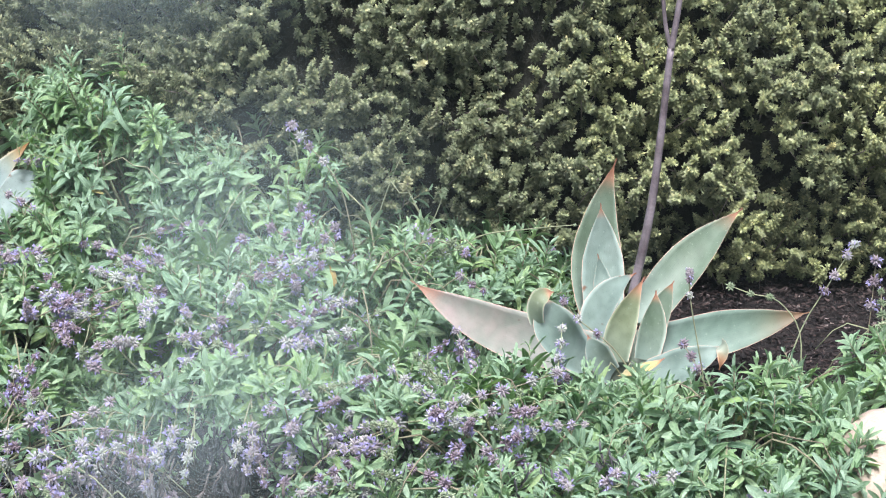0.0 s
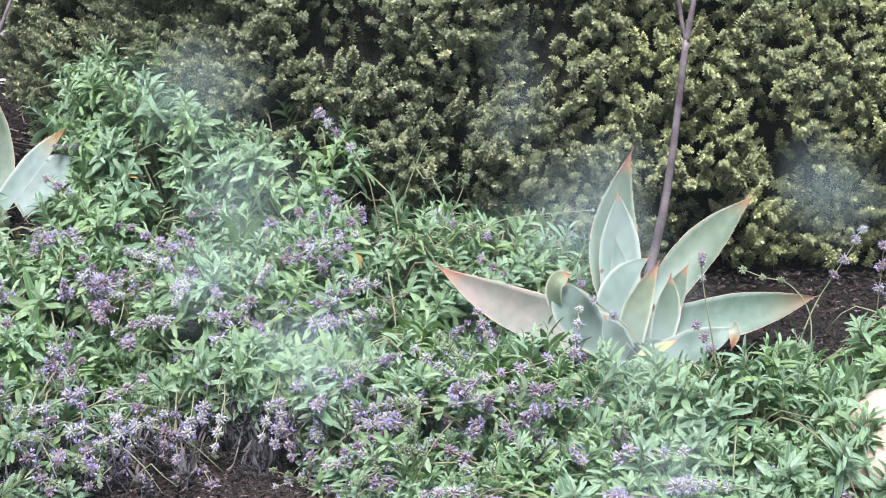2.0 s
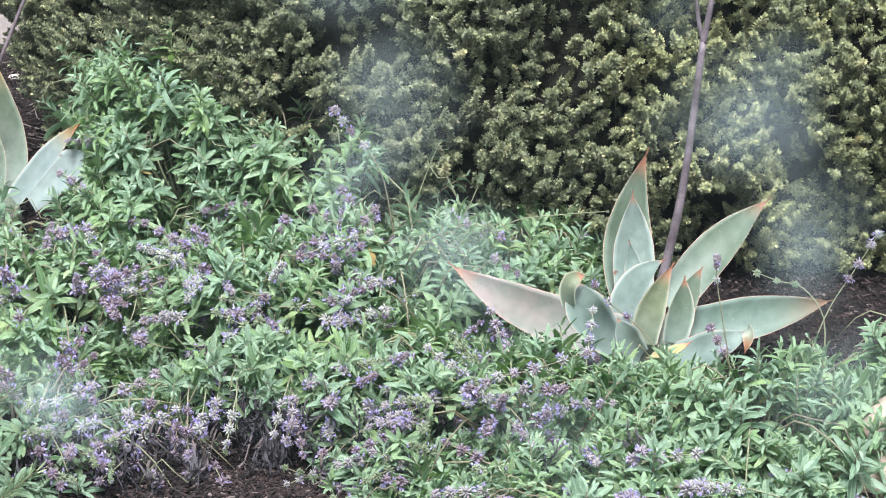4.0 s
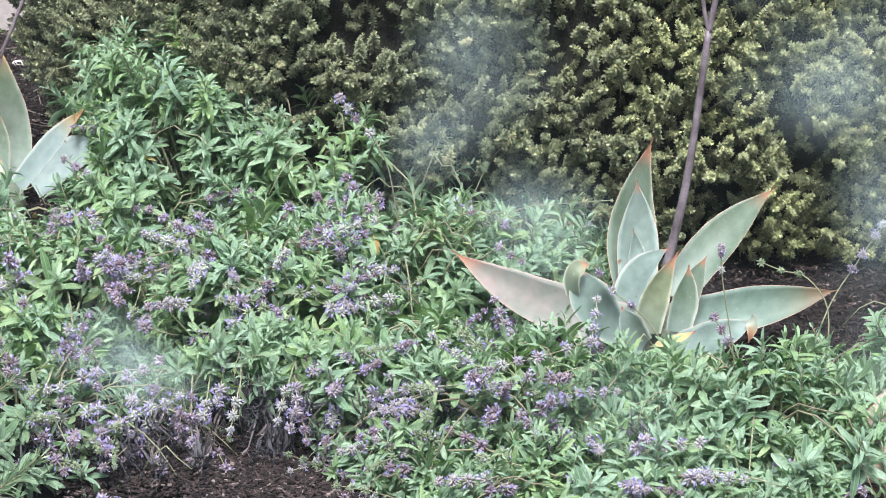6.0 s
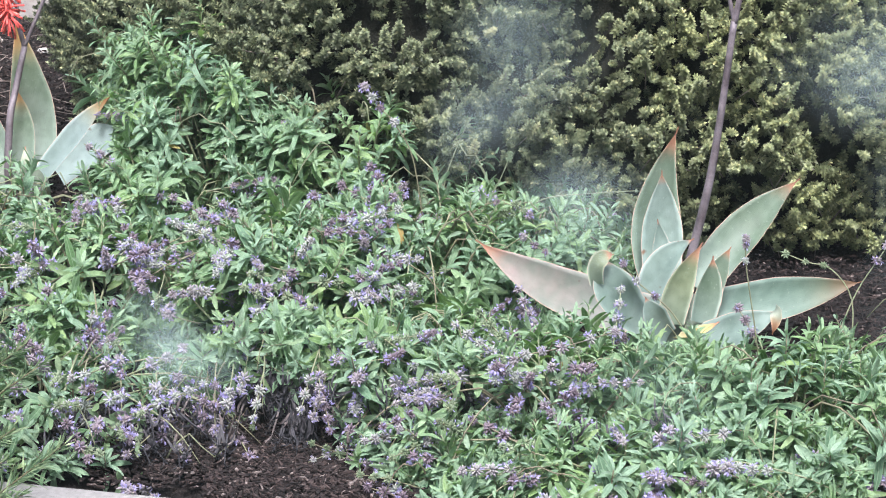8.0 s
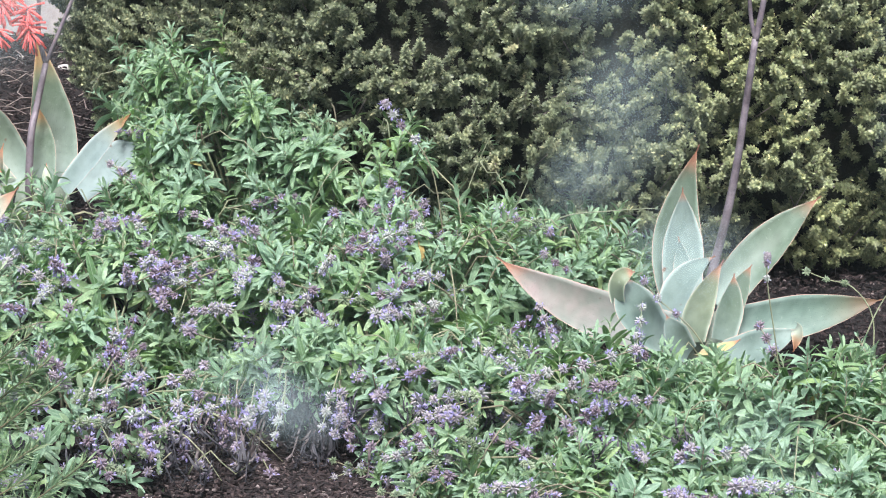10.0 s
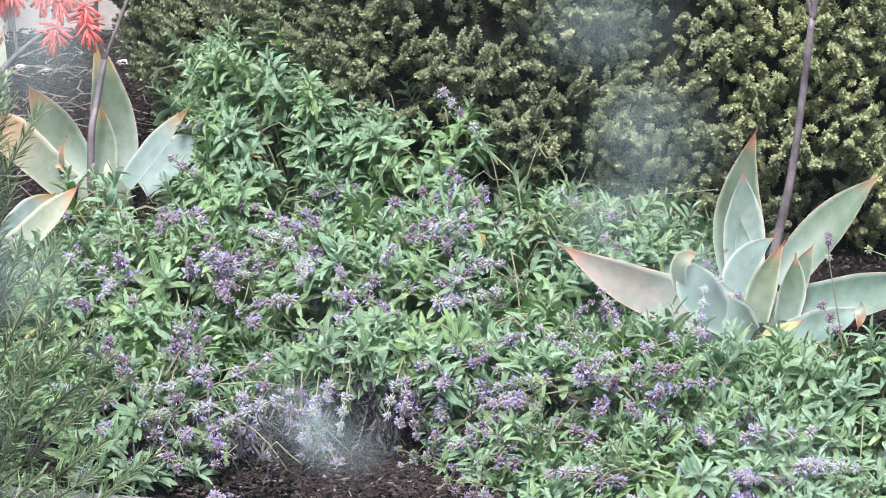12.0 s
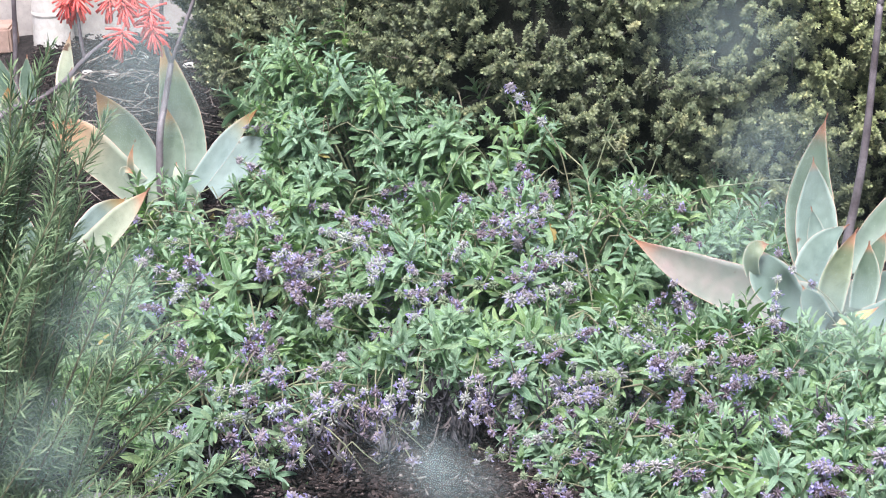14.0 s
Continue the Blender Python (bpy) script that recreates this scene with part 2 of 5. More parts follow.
def aloe_skin(name, base_a, base_b, tip_start, tip=((0.50, 0.22, 0.13), (0.48, 0.17, 0.08), (0.22, 0.10, 0.06))):
    """Grey-green aloe skin with a coral margin, a scorched tip, faint lengthwise lines and scars."""
    m, n, l, bsdf = material(name)
    uv = n.new("ShaderNodeUVMap")
    uv.uv_map = "leaf"
    sep = n.new("ShaderNodeSeparateXYZ")
    l.new(uv.outputs[0], sep.inputs[0])
    coord = n.new("ShaderNodeTexCoord").outputs["Object"]
    big = noise_node(n, l, 14.0, 5.0, coord, 0.62)
    fine = noise_node(n, l, 55.0, 4.0, coord)
    skin = ramp_node(n, [(0.3, base_a), (0.7, base_b)])
    l.new(big.outputs[0], skin.inputs[0])
    # lengthwise lines
    lines = n.new("ShaderNodeTexWave")
    lines.inputs["Scale"].default_value, lines.inputs["Distortion"].default_value = 7.0, 1.5
    l.new(uv.outputs[0], lines.inputs["Vector"])
    col = mix_node(n, l, "SOFT_LIGHT", 0.035, skin.outputs[0], lines.outputs[0])
    col = mix_node(n, l, "OVERLAY", 0.28, col, fine.outputs[0])
    # a pale waxy bloom towards the foot of the leaf, and paler freckles
    bloom = ramp_node(n, [(0.05, (0.75, 0.75, 0.75)), (0.55, (0.0, 0.0, 0.0))])
    l.new(sep.outputs[1], bloom.inputs[0])
    wax = mix_node(n, l, "MULTIPLY", 1.0, bloom.outputs[0], big.outputs[0])
    col = mix_node(n, l, "MIX", wax, col, (0.25, 0.33, 0.30, 1))
    spot = noise_node(n, l, 240.0, 1.0, coord)
    dots = n.new("ShaderNodeMapRange")
    dots.inputs[1].default_value, dots.inputs[2].default_value, dots.inputs[4].default_value = 0.69, 0.76, 0.30
    l.new(spot.outputs[0], dots.inputs[0])
    col = mix_node(n, l, "MIX", dots.outputs[0], col, (0.36, 0.42, 0.36, 1))
    # coral blush and scorched end
    v = n.new("ShaderNodeMath")
    v.operation = "MULTIPLY_ADD"
    v.inputs[1].default_value = 0.22
    l.new(big.outputs[0], v.inputs[0])
    l.new(sep.outputs[1], v.inputs[2])
    end = n.new("ShaderNodeMapRange")
    end.inputs[1].default_value, end.inputs[2].default_value = tip_start, 1.12
    end.interpolation_type = "SMOOTHSTEP"
    l.new(v.outputs[0], end.inputs[0])
    endc = ramp_node(n, [(0.0, tip[0]), (0.55, tip[1]), (1.0, tip[2])])
    l.new(end.outputs[0], endc.inputs[0])
    col = mix_node(n, l, "MIX", end.outputs[0], col, endc.outputs[0])
    # margin
    off = n.new("ShaderNodeMath")
    off.operation = "SUBTRACT"
    off.inputs[1].default_value = 0.5
    l.new(sep.outputs[0], off.inputs[0])
    ab = n.new("ShaderNodeMath")
    ab.operation = "ABSOLUTE"
    l.new(off.outputs[0], ab.inputs[0])
    edge = n.new("ShaderNodeMapRange")
    edge.inputs[1].default_value, edge.inputs[2].default_value = 0.483, 0.499
    l.new(ab.outputs[0], edge.inputs[0])
    col = mix_node(n, l, "MIX", edge.outputs[0], col, (0.50, 0.31, 0.24, 1))
    # brown scars
    scar = noise_node(n, l, 26.0, 2.0, coord)
    cut = n.new("ShaderNodeMapRange")
    cut.inputs[1].default_value, cut.inputs[2].default_value = 0.715, 0.76
    l.new(scar.outputs[0], cut.inputs[0])
    col = mix_node(n, l, "MIX", cut.outputs[0], col, (0.13, 0.075, 0.045, 1))
    l.new(col, bsdf.inputs["Base Color"])
    bsdf.inputs["Roughness"].default_value = 0.5
    bsdf.inputs["Specular IOR Level"].default_value = 0.35
    bump_on(n, l, bsdf, fine.outputs[0], 0.15, 0.001)
    return m


ALOE = aloe_skin("aloe_skin", (0.100, 0.160, 0.112), (0.180, 0.25, 0.190), 1.03)
ALOE_SCORCHED = aloe_skin("aloe_skin_scorched", (0.100, 0.160, 0.122), (0.170, 0.240, 0.195), 0.62, ((0.085, 0.110, 0.060), (0.120, 0.100, 0.050), (0.15, 0.075, 0.040)))
ALOE_BROWN = aloe_skin("aloe_skin_brown_tip", (0.080, 0.122, 0.078), (0.145, 0.195, 0.142), 0.90, ((0.36, 0.20, 0.11), (0.40, 0.16, 0.09), (0.20, 0.09, 0.055)))
ALOE_OLIVE = aloe_skin("aloe_skin_olive", (0.13, 0.165, 0.09), (0.21, 0.25, 0.16), 0.80, ((0.30, 0.22, 0.11), (0.42, 0.18, 0.11), (0.24, 0.11, 0.07)))
ALOE_STEM = plain("aloe_stem", [(0.3, (0.13, 0.17, 0.12)), (0.7, (0.22, 0.26, 0.20))], 20, 0.7, 0.3, 0.003)
ALOE_PINK = aloe_skin("aloe_skin_blushed", (0.185, 0.225, 0.185), (0.295, 0.245, 0.225), 0.90)
ALOE_DRY = aloe_skin("aloe_skin_drying", (0.22, 0.27, 0.20), (0.30, 0.30, 0.21), 0.42, ((0.45, 0.27, 0.15), (0.55, 0.26, 0.13), (0.30, 0.13, 0.07)))
ALOE_AMBER = aloe_skin("aloe_skin_amber_tip", (0.105, 0.150, 0.092), (0.185, 0.235, 0.175), 0.70, ((0.36, 0.31, 0.14), (0.44, 0.21, 0.05), (0.22, 0.09, 0.04)))
ALOE_GREY = aloe_skin("aloe_skin_grey", (0.130, 0.190, 0.160), (0.205, 0.270, 0.235), 1.0)
ALOE_WAX = aloe_skin("aloe_skin_waxy", (0.200, 0.268, 0.245), (0.28, 0.345, 0.325), 0.64, ((0.34, 0.32, 0.14), (0.36, 0.23, 0.05), (0.22, 0.10, 0.03)))
ALOE_AMBER_DRY = aloe_skin("aloe_skin_amber_dry", (0.46, 0.36, 0.13), (0.58, 0.45, 0.20), 0.80)
ALOE_BLOOM = aloe_skin("aloe_skin_bloom", (0.205, 0.275, 0.255), (0.28, 0.345, 0.325), 1.06)
ALOE_PALE = aloe_skin("aloe_skin_pale", (0.30, 0.35, 0.25), (0.40, 0.42, 0.31), 0.88)


# ------------------------------------------------------------------ mesh helpers
def thing(name, place=(0, 0, 0), label="", category="", group="", kind=""):
    ob = new(name)
    ob.location = place
    ob.empty_display_size = 0.05
    return tagged(ob, label, category, group, kind)


def mesh_of(name, verts, faces, mats, index=None, smooth=True):
    me = bpy.data.meshes.new(name)
    me.from_pydata([tuple(v) for v in verts], [], [tuple(f) for f in faces])
    for m in mats:
        me.materials.append(m)
    if index is not None:
        me.polygons.foreach_set("material_index", np.asarray(index, dtype=np.int32))
    me.polygons.foreach_set("use_smooth", np.full(len(me.polygons), smooth))
    me.update()
    return me


def big_mesh(name, verts, quads, mats, smooth=True):
    """A mesh of many four-sided faces, from arrays."""
    me = bpy.data.meshes.new(name)
    verts, quads = np.asarray(verts, dtype=np.float32), np.asarray(quads, dtype=np.int32)
    me.vertices.add(len(verts))
    me.vertices.foreach_set("co", verts.ravel())
    me.loops.add(quads.size)
    me.loops.foreach_set("vertex_index", quads.ravel())
    me.polygons.add(len(quads))
    me.polygons.foreach_set("loop_start", np.arange(0, quads.size, 4, dtype=np.int32))
    me.polygons.foreach_set("use_smooth", np.full(len(quads), smooth))
    for m in mats:
        me.materials.append(m)
    me.update(calc_edges=True)
    me.validate()
    return me


def part(name, me, parent, m=None, label="", kind=""):
    ob = new(name, me)
    ob.parent = parent
    if m is not None:
        ob.matrix_basis = m
    return tagged(ob, label, kind=kind)


class Build:
    """Gathers vertices, faces and the faces' materials."""

    def __init__(self):
        self.v, self.f, self.i, self.e, self.y = [], [], [], [], []

    def add(self, verts, faces, mat=0, rim=False, young=0.0):
        k = len(self.v)
        self.e += [float(rim and a % 3 != 1) if isinstance(rim, bool) else rim for a in range(len(verts))]
        self.y += [young] * len(verts)
        self.v += [tuple(p) for p in verts]
        self.f += [tuple(k + a for a in q) for q in faces]
        self.i += [mat] * len(faces)

    def mesh(self, name, mats, smooth=True):
        me = mesh_of(name, self.v, self.f, mats, self.i, smooth)
        me.attributes.new("rim", "FLOAT", "POINT").data.foreach_set("value", self.e)
        me.attributes.new("young", "FLOAT", "POINT").data.foreach_set("value", self.y)
        return me


def along(a, b, c, s):
    a, b, c = Vector(a), Vector(b), Vector(c)
    return a * (1 - s) ** 2 + b * 2 * s * (1 - s) + c * s * s


def spline(pts, q):
    """The point at q (0 to 1) of a smooth curve through pts."""
    k = min(int(q * (len(pts) - 1)), len(pts) - 2)
    t = q * (len(pts) - 1) - k
    a, b, c, d = pts[max(k - 1, 0)], pts[k], pts[k + 1], pts[min(k + 2, len(pts) - 1)]
    return 0.5 * (2 * b + (c - a) * t + (2 * a - 5 * b + 4 * c - d) * t * t + (3 * b - 3 * c + d - a) * t ** 3)


def tube(points, radii, sides=6):
    """A closed tube along points."""
    verts, faces = [], []
    pts = [Vector(p) for p in points]
    for k, p in enumerate(pts):
        d = (pts[min(k + 1, len(pts) - 1)] - pts[max(k - 1, 0)]).normalized()
        u = d.cross(Vector((0.31, 0.87, 0.38))).normalized()
        w = d.cross(u)
        for a in range(sides):
            t = 2 * math.pi * a / sides
            verts.append(p + (u * math.cos(t) + w * math.sin(t)) * radii[k])
    for k in range(len(pts) - 1):
        for a in range(sides):
            b = (a + 1) % sides
            faces.append((k * sides + a, k * sides + b, (k + 1) * sides + b, (k + 1) * sides + a))
    faces.append(tuple(range(sides - 1, -1, -1)))
    faces.append(tuple((len(pts) - 1) * sides + a for a in range(sides)))
    return verts, faces


def box(lo, hi):
    (x, y, z), (X, Y, Z) = lo, hi
    v = [(x, y, z), (X, y, z), (X, Y, z), (x, Y, z), (x, y, Z), (X, y, Z), (X, Y, Z), (x, Y, Z)]
    return v, [(0, 3, 2, 1), (4, 5, 6, 7), (0, 1, 5, 4), (1, 2, 6, 5), (2, 3, 7, 6), (3, 0, 4, 7)]


OUTLINE = ((0.0, 0.24), (0.13, 0.52), (0.33, 0.90), (0.55, 1.0), (0.76, 0.88), (0.92, 0.56), (1.0, 0.18))


def blade(length, width, fold, droop, rows=7, wave=0.0, twist=0.0):
    """A thin leaf along +x, its face up: three columns, folded along the midrib, bowed down, with a blunt end."""
    verts, faces = [], []
    marks = OUTLINE if rows == 7 else OUTLINE[::2] if rows == 4 else OUTLINE[::3]
    for s, wide in marks:
        w = width * 0.5 * wide
        a = droop * s * 0.9
        x, z = length * s * (1 - a * a / 6), -length * s * a * 0.5
        lift = fold * w + wave * w * math.sin(7 * s)
        t = twist * s
        verts += [(x, -w, z + lift - t * w), (x, 0, z), (x, w, z + lift + t * w)]
    for k in range(len(marks) - 1):
        a = 3 * k
        faces += [(a, a + 3, a + 4, a + 1), (a + 1, a + 4, a + 5, a + 2)]
    return verts, faces


def slip(length, width, droop):
    """A small flat leaf along +x, two faces long."""
    verts = []
    for s, w in ((0, 0.35), (0.55, 1.0), (1, 0.30)):
        x, z = length * s, -droop * length * s * s * 0.6
        verts += [(x, -w * width / 2, z), (x, w * width / 2, z)]
    return verts, [(0, 2, 3, 1), (2, 4, 5, 3)]


def put(verts, m):
    return [m @ Vector(v) for v in verts]


# ------------------------------------------------------------------ the setting
def ground_sheet():
    """One sheet of soil with mulch, fine and uneven near the bed, plain towards the horizon."""
    def axis(lo, hi, step, far):
        return [-far, -60, -12, *np.arange(lo, hi + 1e-6, step).tolist(), 12, 60, far]
    xs, ys = axis(-3.0, 2.4, 0.06, 900), axis(2.6, 7.2, 0.06, 900)
    verts, faces = [], []
    for y in ys:
        for x in xs:
            near = max(0.0, 1 - max(abs(x + 0.3) - 2.4, abs(y - 4.9) - 2.0, 0) * 3)
            h = 0.018 * noise.noise((x * 5, y * 5, 1.0)) + 0.010 * noise.noise((x * 14, y * 14, 4.0))
            verts.append((x, y, h * near - 0.01))
    w = len(xs)
    for j in range(len(ys) - 1):
        for i in range(w - 1):
            faces.append((j * w + i, j * w + i + 1, (j + 1) * w + i + 1, (j + 1) * w + i))
    ob = new("ground", mesh_of("ground", verts, faces, [MULCH]))
    return tagged(ob, "dark brown soil covered with bark mulch", "ground", kind="structure")


ground = ground_sheet()


def chips(name, boxes, count, seed, size=(0.004, 0.017)):
    """Loose bark chips and splinters lying on the soil."""
    rng = random.Random(seed)
    verts, quads = [], []
    for _ in range(count):
        x0, y0, x1, y1 = rng.choice(boxes)
        x, y = rng.uniform(x0, x1), rng.uniform(y0, y1)
        le, wi, th = rng.uniform(*size), rng.uniform(0.0018, 0.0065), rng.uniform(0.0015, 0.004)
        m = pose(x, y, 0.004 + rng.random() * 0.014, rng.uniform(-25, 25), rng.uniform(-25, 25), rng.uniform(0, 360))
        v, f = box((-le / 2, -wi / 2, -th / 2), (le / 2, wi / 2, th / 2))
        v = [(p[0], p[1] * (0.5 if p[0] > 0 else 1), p[2]) for p in v]
        k = len(verts)
        verts += [tuple(p) for p in put(v, m)]
        quads += [tuple(k + a for a in q) for q in f]
    ob = new(name, big_mesh(name, verts, quads, [CHIP], smooth=False))
    return tagged(ob, "loose brown bark chips scattered on the soil", "mulch", kind="stuff")


chips("bark_chips", [(-0.60, 3.655, 0.0, 3.9), (-0.9, 3.70, -0.4, 3.9), (-0.40, 3.61, 0.0, 3.8), (0.45, 4.2, 1.2, 4.9), (-1.5, 5.0, -0.62, 6.45), (-1.5, 5.0, -0.62, 6.45), (-1.5, 5.0, -0.62, 6.45), (-0.2, 3.5, 1.0, 4.3), (-0.2, 4.3, 0.5, 4.8)], 32000, 3)

# house wall with the window that the camera looks through
WALL_Y, PANE_Y = 0.235, 0.265
wb = Build()
for lo, hi in (((-3.0, WALL_Y, -0.2), (-0.62, 0.365, 2.5)), ((0.62, WALL_Y, -0.2), (3.0, 0.365, 2.5)), ((-0.62, WALL_Y, -0.2), (0.62, 0.365, 1.22)), ((-0.62, WALL_Y, 2.12), (0.62, 0.365, 2.5))):
    wb.add(*box(lo, hi))
tagged(new("wall_house", wb.mesh("wall_house", [RENDERED], smooth=False)), "plain rendered house wall with a window opening", "wall", kind="structure")


def smudged_glass():
    """Clear glass with milky patches of dried dirt, soft at their edges."""
    m, n, l, bsdf = material("smudged_glass")
    n.remove(bsdf)
    coord = n.new("ShaderNodeTexCoord").outputs["Object"]
    warp = noise_node(n, l, 75.0, 1.5, coord)
    streak = noise_node(n, l, 160.0, 3.0, coord)
    total = None
    # x, z and radius of each patch in metres from the pane's centre, and how dense it is
    for x, z, r, a in ((-0.035, -0.006, 0.0075, 0.90), (-0.003, 0.025, 0.010, 0.32), (0.004, 0.009, 0.008, 0.66), (0.031, 0.023, 0.010, 0.40), (-0.006, 0.034, 0.009, 0.28),
                       (-0.066, 0.010, 0.010, 0.22), (0.024, 0.034, 0.007, 0.30), (0.054, 0.025, 0.008, 0.40), (0.040, -0.004, 0.009, 0.30),
                       (-0.006, 0.016, 0.008, 0.34), (-0.060, 0.034, 0.011, 0.46), (0.012, -0.010, 0.008, 0.20), (0.037, 0.009, 0.010, 0.45), (-0.072, -0.005, 0.011, 0.26)):
        off = n.new("ShaderNodeVectorMath")
        off.operation = "SUBTRACT"
        off.inputs[1].default_value = (x, 0, z)
        l.new(coord, off.inputs[0])
        size = n.new("ShaderNodeVectorMath")
        size.operation = "LENGTH"
        l.new(off.outputs[0], size.inputs[0])
        reach = n.new("ShaderNodeMath")
        reach.operation = "MULTIPLY_ADD"
        reach.inputs[1].default_value = 0.016
        l.new(warp.outputs[0], reach.inputs[0])
        l.new(size.outputs["Value"], reach.inputs[2])
        fall = n.new("ShaderNodeMapRange")
        fall.interpolation_type = "SMOOTHERSTEP"
        fall.inputs[1].default_value, fall.inputs[2].default_value, fall.inputs[3].default_value, fall.inputs[4].default_value = 0.004, 0.0085 + r, a * 0.46, 0.0
        l.new(reach.outputs[0], fall.inputs[0])
        if total is None:
            total = fall.outputs[0]
        else:
            top = n.new("ShaderNodeMath")
            top.operation = "MAXIMUM"
            l.new(total, top.inputs[0])
            l.new(fall.outputs[0], top.inputs[1])
            total = top.outputs[0]
    film = n.new("ShaderNodeMath")
    film.operation = "MULTIPLY_ADD"
    film.inputs[1].default_value = 0.012
    l.new(streak.outputs[0], film.inputs[0])
    l.new(total, film.inputs[2])
    clear, milk = n.new("ShaderNodeBsdfTransparent"), n.new("ShaderNodeBsdfDiffuse")
    milk.inputs[0].default_value = (0.60, 0.78, 0.78, 1)
    mx = n.new("ShaderNodeMixShader")
    l.new(film.outputs[0], mx.inputs[0])
    l.new(clear.outputs[0], mx.inputs[1])
    l.new(milk.outputs[0], mx.inputs[2])
    l.new(mx.outputs[0], n["Material Output"].inputs[0])
    return m


window = thing("window_1", (0, PANE_Y, 1.67), "window with smudged clear glass in a white frame", "window", kind="structure")
gv, gf = [(-0.58, 0, -0.41), (0.58, 0, -0.41), (0.58, 0, 0.41), (-0.58, 0, 0.41)], [(0, 1, 2, 3)]
pane = part("pane", mesh_of("pane", gv, gf, [smudged_glass()]), window, label="clear glass with milky dried smudges")
pane.visible_shadow = False
for lo, hi in (((-0.62, -0.02, -0.45), (-0.575, 0.03, 0.45)), ((0.575, -0.02, -0.45), (0.62, 0.03, 0.45)), ((-0.575, -0.02, -0.45), (0.575, 0.03, -0.405)), ((-0.575, -0.02, 0.405), (0.575, 0.03, 0.45))):
    part("window_frame", mesh_of("window_frame", *box(lo, hi), [FRAME_PAINT], smooth=False), window)

# far wall, post and edging
far = Build()
far.add(*box((-5.0, 6.52, -0.1), (4.0, 6.70, 2.6)))
tagged(new("wall_far", far.mesh("wall_far", [RENDERED], smooth=False)), "pale cream rendered wall behind the bed", "wall", kind="structure")


def bevelled(lo, hi, amount, name, mat, segments=2):
    bm = bmesh.new()
    v, f = box(lo, hi)
    vs = [bm.verts.new(p) for p in v]
    for q in f:
        bm.faces.new([vs[a] for a in q])
    bmesh.ops.bevel(bm, geom=bm.edges[:], offset=amount, segments=segments, affect="EDGES")
    me = bpy.data.meshes.new(name)
    bm.to_mesh(me)
    bm.free()
    me.materials.append(mat)
    return me


slab = new("path_edging", bevelled((-1.9, -1.0, -0.08), (0.42, 0.0, 0.012), 0.006, "path_edging", CONCRETE))
slab.matrix_basis = pose(-0.64, 3.645, 0, 0, 0, -9.6)
tagged(slab, "pale grey concrete path edge beside the bed", "paving", kind="structure")


def lathe(profile, sides=28):
    verts, faces = [], []
    for r, z in profile:
        for a in range(sides):
            t = 2 * math.pi * a / sides
            verts.append((r * math.cos(t), r * math.sin(t), z))
    for k in range(len(profile) - 1):
        for a in range(sides):
            b = (a + 1) % sides
            faces.append((k * sides + a, k * sides + b, (k + 1) * sides + b, (k + 1) * sides + a))
    return verts, faces


post = thing("white_post", (-1.468, 6.43, 0), "round white painted post foot with a raised band", "post")
part("shaft", mesh_of("shaft", *lathe([(0.056, -0.02), (0.055, 0.0), (0.0515, 0.085), (0.047, 1.4), (0.0, 1.4)]), [WHITE]), post)
part("band", mesh_of("band", *lathe([(0.0510, 0.082), (0.0535, 0.085), (0.0535, 0.092), (0.0508, 0.095)]), [WHITE]), post)
brick = new("terracotta_block", bevelled((-0.09, -0.05, 0), (0.09, 0.05, 0.07), 0.006, "terracotta_block", TERRACOTTA))
brick.location = (-1.66, 6.42, -0.01)
tagged(brick, "weathered terracotta block lying on the soil", "block")


# ------------------------------------------------------------------ hedge
def sprig_mesh(name, seed, mat, leaves=54, size=0.0096, height=0.038):
    """The tip of a hedge shoot: narrow leaves set close round a short stem, spreading below and gathered to a rosette at the tip."""
    rng = random.Random(seed)
    b = Build()
    b.add(*tube([(0, 0, -0.05), (0, 0, height * 0.9)], [0.0014, 0.0008], 4), 1)
    bend = rng.uniform(-0.006, 0.006)
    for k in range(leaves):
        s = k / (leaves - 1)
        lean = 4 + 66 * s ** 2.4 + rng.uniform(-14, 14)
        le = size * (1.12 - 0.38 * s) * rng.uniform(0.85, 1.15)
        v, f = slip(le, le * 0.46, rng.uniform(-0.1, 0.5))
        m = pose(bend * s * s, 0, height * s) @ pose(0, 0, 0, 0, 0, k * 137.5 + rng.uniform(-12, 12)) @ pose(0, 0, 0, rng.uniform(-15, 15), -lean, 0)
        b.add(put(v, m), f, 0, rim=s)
    return b.mesh(name, [mat, TWIG])


def hedge_front(x, z):
    """How far the hedge's face stands from the camera's wall at x and height z."""
    y = 4.60 + 0.08 * max(0.0, x) ** 1.2 + 0.13 * max(0.0, 0.30 - z) / 0.30 + 0.10 * max(0.0, z - 0.45)
    if x < -0.30:
        y += 1.20 * (-0.30 - x) ** 1.2
    y += 0.05 * noise.noise((x * 3.2, z * 3.2, 5.0)) + 0.075 * noise.noise((x * 10, z * 10, 9.0))
    return y


def hedge_end(z):
    """Where the hedge ends towards the far wall's post: it hangs over its foot."""
    return -0.96 + 0.50 * max(0.0, 0.42 - z)


hedge = thing("hedge", (0.4, 5.2, 0), "dense clipped hedge of small yellow-green leaves", "hedge")


